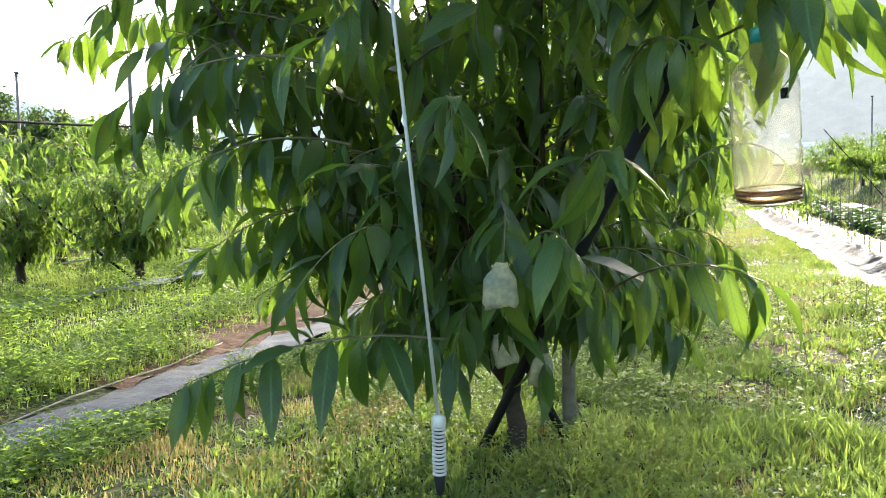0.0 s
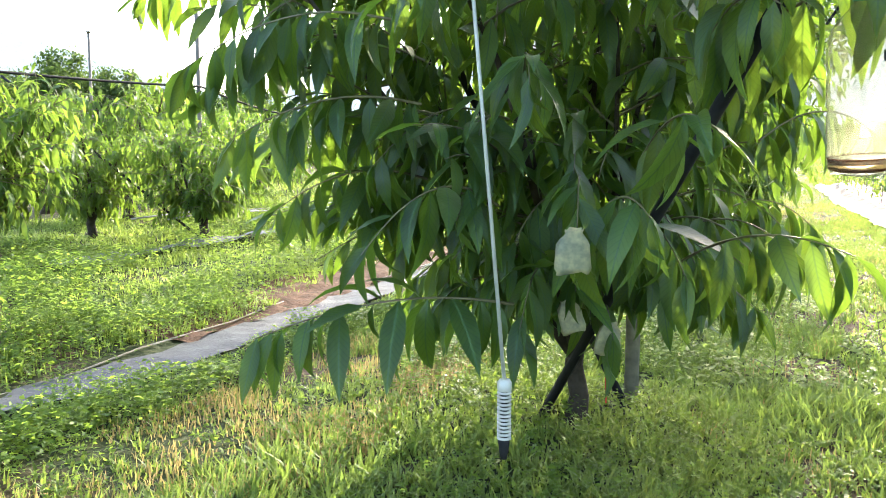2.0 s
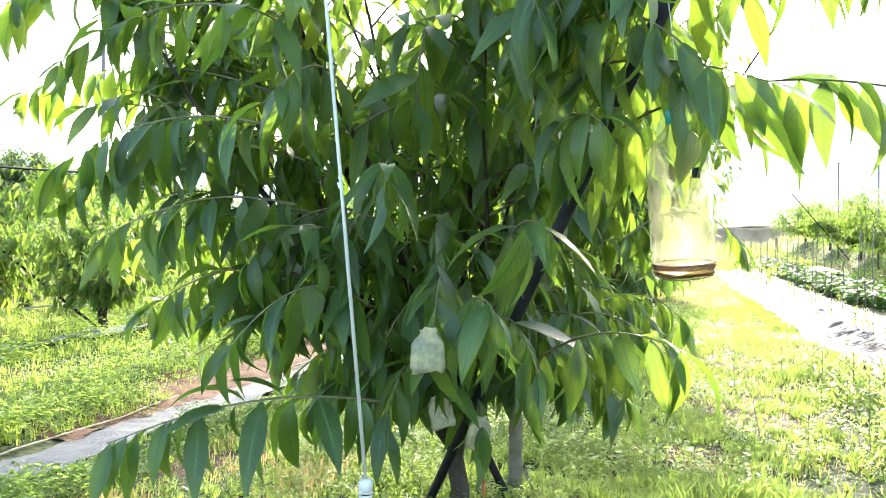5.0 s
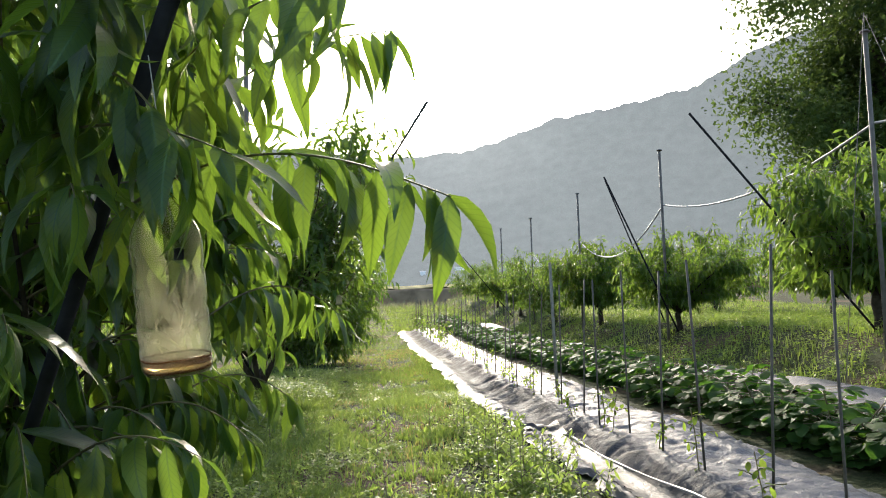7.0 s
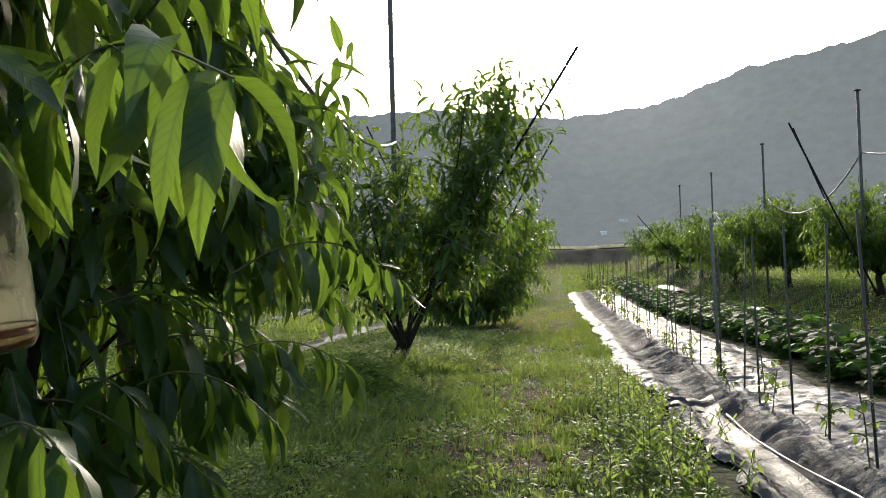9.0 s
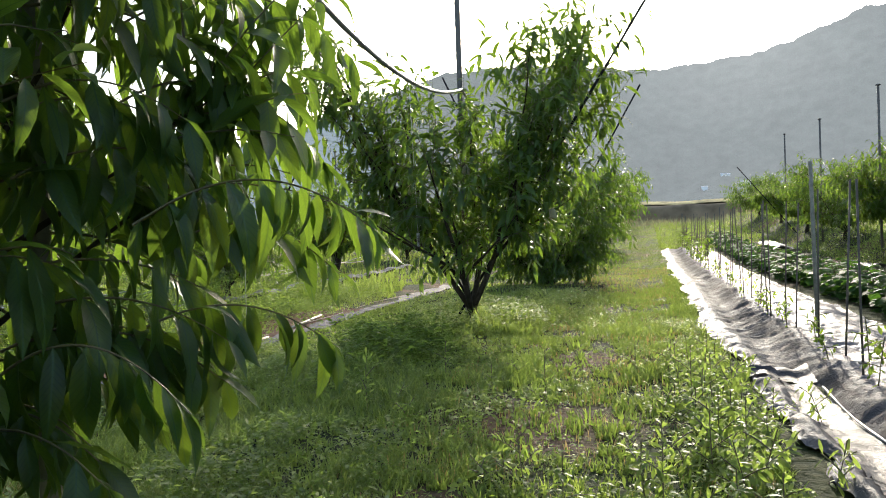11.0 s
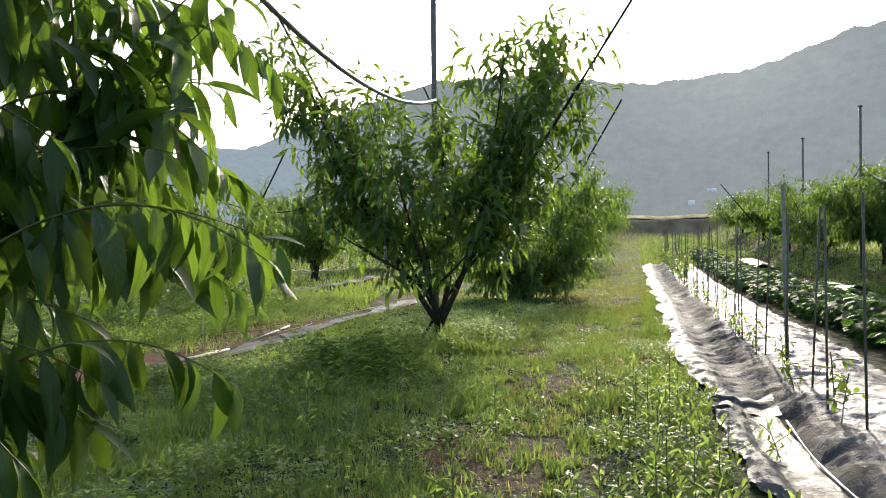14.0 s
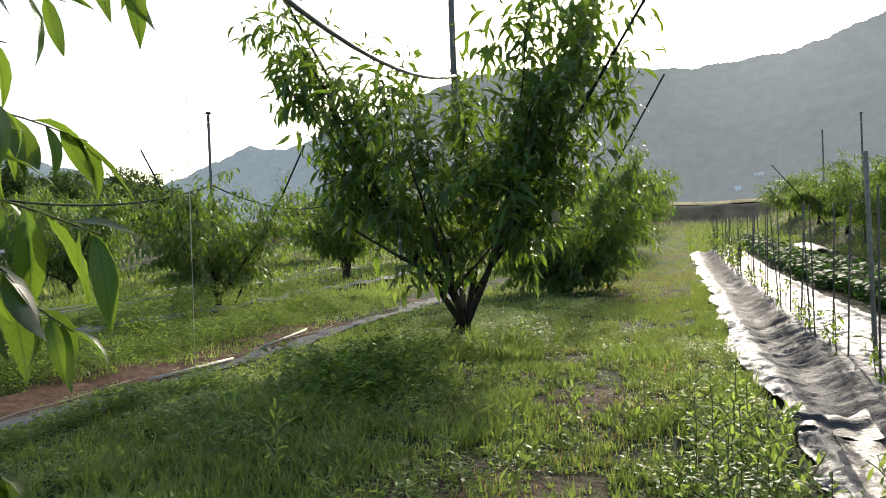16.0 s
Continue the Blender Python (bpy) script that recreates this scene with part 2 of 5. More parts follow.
def repeat_template(verts, faces, mats):
    """One mesh out of many placed copies of a small template. mats: (n, 3, 4)."""
    v = np.asarray(verts, dtype=np.float64)
    n, k = len(mats), len(v)
    out = np.einsum("nij,kj->nki", mats[:, :, :3], v) + mats[:, None, :, 3]
    loops1 = np.concatenate([np.array(f) for f in faces])
    tot1 = np.array([len(f) for f in faces])
    st1 = np.concatenate([[0], np.cumsum(tot1)[:-1]])
    off = np.arange(n)[:, None]
    return out.reshape(-1, 3), (loops1[None] + off * k).ravel(), (st1[None] + off * len(loops1)).ravel(), np.tile(tot1, n)


def join_lists(pieces):
    vs, ls, ss, ts, nv, nl = [], [], [], [], 0, 0
    for v, l, s, t in pieces:
        vs.append(v), ls.append(l + nv), ss.append(s + nl), ts.append(t)
        nv, nl = nv + len(v), nl + len(l)
    return np.concatenate(vs), np.concatenate(ls), np.concatenate(ss), np.concatenate(ts)


def part(name, me, parent=None, label="", m=None):
    ob = new(name, me)
    ob.parent = parent
    if m is not None:
        ob.matrix_basis = m
    if label:
        ob["label"] = label
    return ob


def thing(name, label, category, at=(0, 0, 0), group="", kind=""):
    ob = new(name)
    ob.empty_display_size = 0.1
    ob.location = at
    return tagged(ob, label, category, group, kind)


def tube_data(points, radii, sides=8, cap=True):
    pts = [Vector(p) for p in points]
    verts, faces = [], []
    side = None
    for i, p in enumerate(pts):
        d = (pts[min(i + 1, len(pts) - 1)] - pts[max(i - 1, 0)]).normalized()
        if side is None:
            side = d.orthogonal().normalized()
        side = (side - d * side.dot(d)).normalized()
        up = d.cross(side)
        for k in range(sides):
            a = 2 * math.pi * k / sides
            verts.append(p + (side * math.cos(a) + up * math.sin(a)) * radii[i])
    for i in range(len(pts) - 1):
        for k in range(sides):
            k2 = (k + 1) % sides
            faces.append((i * sides + k, i * sides + k2, (i + 1) * sides + k2, (i + 1) * sides + k))
    if cap:
        faces.append(tuple(range(sides))[::-1])
        faces.append(tuple((len(pts) - 1) * sides + k for k in range(sides)))
    return verts, faces


def tube(name, points, radii, mat, sides=8):
    if not isinstance(radii, (list, tuple)):
        radii = [radii] * len(points)
    return mesh_of(name, *tube_data(points, radii, sides), mat)


def tubes(name, many, mat, sides=5):
    verts, faces = [], []
    for pts, radii in many:
        v, f = tube_data(pts, radii, sides, False)
        faces += [tuple(i + len(verts) for i in q) for q in f]
        verts += v
    return mesh_of(name, verts, faces, mat)


def lathe(name, profile, mat, sides=24, square=1.0):
    """profile: (radius, height) from the bottom up; square below 1: towards a rounded square."""
    ring = [(math.cos(2 * math.pi * k / sides), math.sin(2 * math.pi * k / sides)) for k in range(sides)]
    ring = [(math.copysign(abs(c) ** square, c), math.copysign(abs(n) ** square, n)) for c, n in ring]
    verts = [(r * c, r * n, z) for r, z in profile for c, n in ring]
    faces = [(i * sides + k, i * sides + (k + 1) % sides, (i + 1) * sides + (k + 1) % sides, (i + 1) * sides + k) for i in range(len(profile) - 1) for k in range(sides)]
    return mesh_of(name, verts, faces, mat)


# ---- the lie of the land ----
def step(a, b, x):
    t = np.clip((x - a) / (b - a), 0, 1)
    return t * t * (3 - 2 * t)


LATTICE = np.random.default_rng(99).uniform(-1, 1, (256, 256))


def vnoise(x, y, sx, sy, shift=0):
    """Smooth uneven values in -1..1; sx, sy: size of a bump in metres."""
    u, v = np.asarray(x, dtype=float) / sx + 31.7 + 17 * shift, np.asarray(y, dtype=float) / sy + 11.3 + 29 * shift
    i, j = np.floor(u).astype(int), np.floor(v).astype(int)
    a, b = u - i, v - j
    a, b = a * a * (3 - 2 * a), b * b * (3 - 2 * b)
    g = lambda p, q: LATTICE[p % 256, q % 256]
    return (g(i, j) * (1 - a) + g(i + 1, j) * a) * (1 - b) + (g(i, j + 1) * (1 - a) + g(i + 1, j + 1) * a) * b


def height(x, y):
    x, y = np.asarray(x, dtype=float), np.asarray(y, dtype=float)
    z = 0.45 * step(4.4, 5.6, x) * (1 - 0.4 * step(30, 60, y))
    z = z + 1.0 * step(16, 46, y)
    z = z - 0.05 * np.exp(-((x + 2.45) / 0.35) ** 2) * (1 - step(14, 20, y))
    z = z + 0.05 * np.exp(-((x + 0.7) / 0.7) ** 2) * (1 - step(5.5, 7.5, y))
    near = 1 - step(20, 60, np.hypot(x, y))
    z = z + near * (0.025 * vnoise(x, y, 1.1, 1.4) + 0.012 * vnoise(x, y, 0.35, 0.4, 1))
    return z


def grid_mesh(name, xs, ys, zfun, mat):
    gx, gy = np.meshgrid(xs, ys)
    gz = zfun(gx, gy)
    nx, ny = len(xs), len(ys)
    v = np.stack([gx, gy, gz], -1).reshape(-1, 3)
    i = (np.arange(ny - 1)[:, None] * nx + np.arange(nx - 1)[None]).ravel()
    q = np.stack([i, i + 1, i + nx + 1, i + nx], 1)
    return fast_mesh(name, v, q.ravel(), np.arange(len(q)) * 4, np.full(len(q), 4), mat)


def spread(lo, hi, fine_lo, fine_hi, d):
    mid = np.arange(fine_lo, fine_hi + d / 2, d)
    k = 26
    return np.concatenate([fine_lo - (fine_lo - lo) * (np.linspace(1, 0, k + 1)[:-1] ** 3), mid, fine_hi + (hi - fine_hi) * (np.linspace(0, 1, k + 1)[1:] ** 3)])


ground = new("ground", grid_mesh("ground", spread(-900, 900, -9, 8, 0.12), spread(-300, 1200, -3, 26, 0.12), height, GROUND))
tagged(ground, "green weedy orchard ground with patches of bare soil", "ground", kind="structure")

# ---- far hills ----
RIDGE = [(-75, 9), (-60, 9.5), (-50, 8), (-42, 5.5), (-36, 4.2), (-33, 5.5), (-30, 6.9), (-27.5, 6.6), (-25, 7.6), (-20, 9.5), (-14, 11.4), (-8, 11.8), (-3, 11.3), (1, 10.8), (4, 11.0), (8, 11.3), (11, 12.2), (14, 13.2), (19, 13.8), (24, 14.6), (28, 16.5), (34, 18.0), (45, 17.0), (60, 14.0), (90, 10.0)]


def hill(name, label, dist, az0, az1, scale, mat, seed):
    rng = np.random.default_rng(seed)
    az = np.linspace(az0, az1, int((az1 - az0) / 0.07))
    el = np.interp(az, [r[0] for r in RIDGE], [r[1] for r in RIDGE]) * scale
    el = el + 0.06 * np.sin(az * 2.3 + seed) + 0.03 * np.sin(az * 5.7 + 2 * np.sin(az)) + np.convolve(rng.uniform(-0.07, 0.07, len(az) + 3), np.ones(4) / 4, "valid")
    rows = 14
    verts = []
    for r in range(rows):
        f = r / (rows - 1)
        d = dist * (0.72 + 0.28 * f ** 0.8)
        top = dist * np.tan(np.radians(el)) + 1.0
        z = top * (f ** 1.15) + (rng.uniform(-1, 1, len(az)) * 0.5 if 0 < r < rows - 1 else 0)
        verts.append(np.stack([d * np.sin(np.radians(az)), d * np.cos(np.radians(az)), z - (3 if r == 0 else 0)], 1))
    back = verts[-1].copy() * np.array([1.15, 1.15, 0]) - np.array([0, 0, 3.0])
    verts.append(back)
    n = len(az)
    faces = [(r * n + i, r * n + i + 1, (r + 1) * n + i + 1, (r + 1) * n + i) for r in range(rows) for i in range(n - 1)]
    ob = new(name, mesh_of(name, np.concatenate(verts), faces, mat))
    return tagged(ob, label, "hill", kind="structure")


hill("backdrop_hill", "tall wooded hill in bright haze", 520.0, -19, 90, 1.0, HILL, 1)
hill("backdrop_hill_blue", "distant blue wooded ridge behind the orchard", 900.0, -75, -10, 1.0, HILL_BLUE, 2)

# ---- leaves ----
def leaf_template(width, bend, fold, stations=((0.0, 0.0), (0.07, 0.30), (0.20, 0.78), (0.38, 1.0), (0.56, 0.94), (0.74, 0.62), (0.88, 0.28), (1.0, 0.0)), ripple=0.0):
    """A lance-shaped leaf one unit long along +y, folded at its midrib and arched down."""
    verts, rows = [], []
    for k, (s, w) in enumerate(stations):
        a = bend * s
        y, z = (math.sin(a) / bend, -(1 - math.cos(a)) / bend) if bend > 0.01 else (s, 0.0)
        half = width * w / 2
        if w == 0:
            rows.append((len(verts),))
            verts.append((0, y, z))
        else:
            lift = half * fold
            wave = ripple * width * (1 if k % 2 else -1)
            rows.append((len(verts), len(verts) + 1, len(verts) + 2))
            verts += [(-half, y, z + lift + wave), (0, y, z), (half, y, z + lift - wave)]
    faces = []
    for a, b in zip(rows, rows[1:]):
        if len(a) == 1:
            faces += [(a[0], b[1], b[0]), (a[0], b[2], b[1])]
        elif len(b) == 1:
            faces += [(a[0], a[1], b[0]), (a[1], a[2], b[0])]
        else:
            faces += [(a[0], a[1], b[1], b[0]), (a[1], a[2], b[2], b[1])]
    return verts, faces


def simple_leaf(width, bend):
    verts = [(0, 0, 0), (-width / 2, 0.4, -bend * 0.1), (width / 2, 0.4, -bend * 0.1), (-width * 0.4, 0.72, -bend * 0.3), (width * 0.4, 0.72, -bend * 0.3), (0, 1 - 0.2 * bend, -bend * 0.55)]
    return verts, [(0, 2, 1), (1, 2, 4, 3), (3, 4, 5)]


PEACH = [leaf_template(w, b, f, ripple=r) for w, b, f, r in ((0.255, 0.5, 0.25, 0.02), (0.235, 0.9, 0.4, 0.03), (0.265, 1.2, 0.25, 0.02), (0.225, 1.5, 0.5, 0.02), (0.25, 0.7, 0.15, 0.03), (0.24, 1.1, 0.6, 0.02))]
PEACH_MID = [leaf_template(w, b, f, ((0.0, 0.0), (0.3, 0.95), (0.58, 0.9), (0.82, 0.42), (1.0, 0.0))) for w, b, f in ((0.225, 0.9, 0.2), (0.205, 1.3, 0.3), (0.235, 1.6, 0.2))]
PEACH_FAR = [simple_leaf(0.24, 0.3), ([(0, 0, 0), (0.11, 0.45, -0.04), (0, 0.86, -0.3), (-0.11, 0.45, -0.04)], [(0, 1, 2, 3)])]
SMALL = [([(0, 0, 0), (w / 2, 0.42, 0.05 - b * 0.1), (0, 0.5, -b * 0.12), (0, 1 - 0.2 * b, -b * 0.5), (-w / 2, 0.42, 0.05 - b * 0.1)], [(0, 1, 3, 2), (0, 2, 3, 4)]) for w, b in ((0.42, 0.3), (0.5, 0.7), (0.34, 0.5))]
BROAD = [simple_leaf(0.55, 0.3), simple_leaf(0.62, 0.6), simple_leaf(0.45, 0.5)]


def frames_of(pos, along, up, size):
    """Placing matrices (n, 3, 4): y along the leaf, z near up."""
    y = along / np.linalg.norm(along, axis=1, keepdims=True)
    x = np.cross(y, up)
    x /= np.linalg.norm(x, axis=1, keepdims=True) + 1e-9
    z = np.cross(x, y)
    m = np.stack([x, y, z], 2) * size[:, None, None]
    return np.concatenate([m, pos[:, :, None]], 2)


def leaf_uv(verts, faces):
    """u across the blade, v along it, for each corner of a template."""
    v = np.asarray(verts, dtype=float)
    mid = 0.5 * (v[:, 0].max() + v[:, 0].min())
    u = 0.5 + (v[:, 0] - mid) / (2 * np.abs(v[:, 0] - mid).max() + 1e-6)
    return np.stack([u, v[:, 1]], 1)[np.concatenate([np.array(f) for f in faces])]


def with_uv(me, corners):
    layer = me.uv_layers.new(name="leaf")
    layer.data.foreach_set("uv", np.ascontiguousarray(corners, dtype=np.float32).ravel())
    return me


def leaves_mesh(name, mats, kinds, templates, mat):
    used = [(tp, mats[kinds == k]) for k, tp in enumerate(templates) if (kinds == k).any()]
    me = fast_mesh(name, *join_lists([repeat_template(*tp, m) for tp, m in used]), mat)
    return with_uv(me, np.concatenate([np.tile(leaf_uv(*tp), (len(m), 1)) for tp, m in used]))


def bend_path(start, direction, length, sag, n=7, wander=0.0, rng=None):
    p, d = Vector(start), Vector(direction).normalized()
    pts = [p.copy()]
    for i in range(n):
        d = d + Vector((0, 0, -sag / n))
        if rng is not None and wander:
            d = d + Vector(rng.normal(0, wander, 3))
        d.normalize()
        p = p + d * (length / n)
        pts.append(p.copy())
    return pts


def rounded(pts):
    """Corner cutting, twice: a smooth shoot through a few points."""
    for _ in range(2):
        cut = [pts[0]]
        for a, b in zip(pts, pts[1:]):
            cut += [a.lerp(b, 0.25), a.lerp(b, 0.75)]
        pts = cut + [pts[-1]]
    return pts


def along_path(pts, f):
    f = min(max(f, 0.0), 0.9999) * (len(pts) - 1)
    i = int(f)
    return pts[i].lerp(pts[i + 1], f - i), (pts[i + 1] - pts[i]).normalized()


def leafy(paths, rng, gap, size, droop, start=0.08):
    """Leaves in alternate order along shoots: position, direction, up, length."""
    pos, al, up, sz = [], [], [], []
    for pts in paths:
        length = sum((b - a).length for a, b in zip(pts, pts[1:]))
        n = max(4, int(length / gap))
        turn = rng.uniform(0, 6.28)
        for i in range(n):
            f = start + (1 - start) * (i + rng.uniform(-0.3, 0.3)) / n
            p, d = along_path(pts, f)
            turn += 2.4
            side = d.orthogonal().normalized()
            side = side * math.cos(turn) + d.cross(side) * math.sin(turn)
            a = d * (0.25 + 0.55 * f * f) + side * 0.75 + Vector((0, 0, -droop * rng.uniform(0.4, 1.6))) + Vector(rng.normal(0, 0.26, 3))
            u = Vector((0, 0, 0.8)) + side * 0.6 + d * 0.3 + Vector(rng.normal(0, 0.28, 3))
            pos.append(p), al.append(a), up.append(u), sz.append(size * rng.uniform(0.65, 1.15) * (0.75 + 0.5 * math.sin(math.pi * min(1, 0.15 + f * 0.8))))
    return np.array(pos), np.array(al), np.array(up), np.array(sz)


def peach_tree(label, at, seed, tall, wide, limbs=5, shoots=26, gap=0.028, leaf=0.14, far=False, extra=(), bare=0.25, trunk_r=0.045, droop=0.75, zone=None, group="", lean=0.0, crown_mat=None, spread_by=(0.45, 0.95), reach_by=1.0, shoot_by=1.0, limb_list=None, fork=None, mains=5, templates=PEACH, vee=None):
    """Vase-shaped peach: short trunk, spreading limbs, whippy shoots hung with long leaves."""
    rng = np.random.default_rng(seed)
    at = (at[0], at[1], float(height(at[0], at[1])) - 0.02)
    tree = thing("peach_tree", label, "tree", at, group)
    fork = fork or bare + 0.05
    trunk_pts = [(0, 0, 0), (0.01, 0.01, fork * 0.4), (-0.01, 0.02, fork * 0.75), (0.0, 0.01, fork)]
    part("trunk", tube("trunk", trunk_pts, [trunk_r * 1.35, trunk_r * 1.0, trunk_r * 0.95, trunk_r * 0.9], BARK, 10), tree)
    paths, made = [], []
    for i in range(len(limb_list) if limb_list else limbs):
        a = 2 * math.pi * (i + rng.uniform(-0.25, 0.25)) / limbs + seed
        out = rng.uniform(*spread_by) if i else 0.12
        d = (math.cos(a) * out + lean, math.sin(a) * out, rng.uniform(0.75, 1.0))
        if limb_list:
            d = limb_list[i][:3]
        reach = limb_list[i][3] if limb_list else tall * rng.uniform(0.62, 0.8) * 1.08 * reach_by
        root = Vector((0, 0, fork - 0.04))
        if limb_list and i >= mains:
            dv = Vector(d).normalized()
            stem = max(made, key=lambda m: (m[-1] - m[0]).normalized().dot(dv))
            goal = root + dv * reach
            root = along_path(stem, rng.uniform(0.16, 0.34))[0]
            d, reach = goal - root, (goal - root).length
        pts = bend_path(root, d, reach, -0.25, 8, 0.07, rng)
        if i < mains:
            made.append(pts)
        r0 = trunk_r * (rng.uniform(0.5, 0.66) if i < mains else rng.uniform(0.26, 0.36))
        part("limb", tube("limb", pts, [r0 * (1 - 0.85 * k / 8) for k in range(9)], BARK, 7), tree)
        low_f = (0.2 if i < mains else 0.1) if limb_list else 0.12
        many = max(6, int(shoots * reach / 1.6)) if limb_list else shoots
        for k in range(many):
            f = low_f + (1 - low_f) * (k + rng.uniform(0, 1)) / many
            p, dd = along_path(pts, f)
            b = rng.uniform(0, 6.28)
            outward = Vector((p.x, p.y, 0)) * 0.5
            low = 1 - step(0.25, 0.7, f)
            sd = Vector((math.cos(b), math.sin(b), rng.uniform(0.15, 0.9) * (1 - 0.6 * low))) + outward * 0.8 + dd * 0.5
            ln = wide * rng.uniform(0.3, 0.62) * (1.15 - 0.35 * f) * shoot_by
            path = bend_path(p, sd, ln, rng.uniform(0.5, 1.2), 6, 0.05, rng)
            if min(q.z for q in path) < bare + 0.12:
                path = bend_path(p, sd + Vector((0, 0, 0.6)), ln * 0.8, 0.4, 6, 0.05, rng)
            paths.append(path)
            if k % 3 == 0:
                p2, d2 = along_path(path, rng.uniform(0.3, 0.7))
                paths.append(bend_path(p2, d2 + Vector(rng.normal(0, 0.6, 3)), ln * 0.55, 0.7, 5, 0.05, rng))
        for k in range(4):
            p, dd = along_path(pts, rng.uniform(0.7, 1.0))
            paths.append(bend_path(p, dd + Vector((rng.normal(0, 0.25), rng.normal(0, 0.25), 0.9)), tall * rng.uniform(0.16, 0.3), 0.25, 6, 0.04, rng))
    if vee:
        paths = [p for p in paths if math.hypot(p[-1].x, p[-1].y) < vee[0] + vee[1] * p[-1].z]
    base = Vector(at)
    loose = [rounded([Vector(p) - base for p in pts]) for pts in extra]
    paths += loose
    drawn = [[p[0], p[len(p) // 2], p[-1]] for p in paths] if far else paths
    part("twig", tubes("twigs", [(p, [0.0042 * (1 - 0.75 * k / (len(p) - 1)) * (1.3 if far else 1) for k in range(len(p))]) for p in drawn], TWIG, 3), tree)["kind"] = "stuff"
    pos, al, up, sz = leafy(paths[:len(paths) - len(loose)], rng, gap, leaf, droop)
    if loose:
        more = leafy(loose, rng, 0.021, leaf, 1.05)
        pos, al, up, sz = (np.concatenate(pair) for pair in zip((pos, al, up, sz), more))
    templates = PEACH_FAR if far else templates
    kinds = rng.integers(0, len(templates), len(pos))
    mats = frames_of(pos, al, up, sz)
    mat = crown_mat or (LEAF_FAR if far else LEAF)
    single = np.zeros(len(pos), bool)
    if zone:
        x0, x1, y0, y1, z0, z1 = zone
        w = pos + np.array(at)
        inside = (w[:, 0] > x0) & (w[:, 0] < x1) & (w[:, 1] > y0) & (w[:, 1] < y1) & (w[:, 2] > z0) & (w[:, 2] < z1)
        single[np.nonzero(inside)[0][:: max(1, int(inside.sum() / 290))][:295]] = True
    crown = part("crown", leaves_mesh("crown", mats[~single], kinds[~single], templates, mat), tree)
    crown["kind"] = "stuff"
    if zone:
        shared = [with_uv(mesh_of("leaf", *tp, mat), leaf_uv(*tp)) for tp in templates]
        for i in np.nonzero(single)[0]:
            m4 = Matrix([list(r) for r in mats[i]] + [[0, 0, 0, 1]])
            part("leaf", shared[kinds[i]], tree, m=m4)
    return tree


# shoots of the first tree that hang out over the grass
def shoot(x0, y0, z0, x1, y1, z1, rise):
    """A shoot that arches from its root to its hanging tip."""
    a, b = Vector((x0, y0, z0)), Vector((x1, y1, z1))
    c = (a + b) / 2 + Vector((0, 0, 2 * rise))
    return [tuple(a * (1 - f) ** 2 + c * (2 * f * (1 - f)) + b * f ** 2) for f in (0, 0.2, 0.4, 0.6, 0.8, 1)]


FRONDS = []
FRONDS.append(shoot(-0.50, 1.55, 0.50, -0.87, 1.17, 0.475, 0.04))
FRONDS.append(shoot(-0.08, 1.80, 1.16, 0.43, 1.58, 1.36, 0.07))
FRONDS.append(shoot(-0.30, 2.60, 0.92, 0.20, 2.88, 0.86, 0.06))
FRONDS.append(shoot(-0.35, 2.70, 1.00, 0.0, 3.10, 1.02, 0.07))
FRONDS.append(shoot(-0.20, 1.68, 0.58, 0.11, 1.44, 0.64, 0.05))
FRONDS.append(shoot(-0.90, 1.95, 1.22, -1.74, 1.85, 1.26, 0.09))
FRONDS.append(shoot(-0.85, 1.90, 1.05, -1.38, 1.88, 1.06, 0.07))
FRONDS.append(shoot(-0.25, 1.55, 0.80, -0.10, 1.27, 0.84, 0.05))
FRONDS.append(shoot(-0.35, 1.60, 0.66, -0.20, 1.33, 0.70, 0.05))
FRONDS.append(shoot(-0.15, 1.60, 1.00, -0.02, 1.28, 1.02, 0.05))
FRONDS.append(shoot(-0.50, 1.60, 0.95, -0.40, 1.30, 0.92, 0.06))
FRONDS.append(shoot(-0.60, 1.65, 1.15, -0.62, 1.32, 1.12, 0.06))
FRONDS.append(shoot(-0.85, 1.95, 0.86, -1.46, 1.92, 0.82, 0.05))
FRONDS.append(shoot(-0.70, 1.95, 0.70, -1.32, 1.90, 0.64, 0.05))
FRONDS.append(shoot(-0.85, 1.70, 1.38, -1.36, 1.58, 1.26, 0.08))
FRONDS.append(shoot(-0.80, 1.60, 1.10, -1.22, 1.42, 0.99, 0.06))
FRONDS.append(shoot(-0.75, 1.65, 0.92, -1.12, 1.45, 0.84, 0.05))
FRONDS.append(shoot(-0.12, 1.65, 1.00, 0.47, 1.09, 0.985, 0.10))
FRONDS.append(shoot(-0.05, 1.7, 1.22, 0.35, 1.08, 1.24, 0.064))
FRONDS.append(shoot(-0.1, 1.75, 1.45, 0.27, 1.2, 1.47, 0.123))
FRONDS.append(shoot(-0.85, 1.75, 1.05, -1.22, 1.48, 0.95, 0.082))
FRONDS.append(shoot(-0.8, 1.8, 0.75, -1.13, 1.62, 0.67, 0.057))
FRONDS.append(shoot(-0.3, 2.6, 1.3, 0.08, 3.15, 1.3, 0.139))
FRONDS.append(shoot(-0.05, 2.3, 0.85, 0.31, 2.62, 0.82, 0.101))
FRONDS.append(shoot(-0.2, 2.4, 0.6, 0.14, 2.78, 0.56, 0.103))
FRONDS.append(shoot(-0.25, 2.5, 1.1, 0.06, 2.88, 1.03, 0.117))
FRONDS.append(shoot(-0.2, 2.6, 0.8, 0.08, 2.96, 0.72, 0.097))
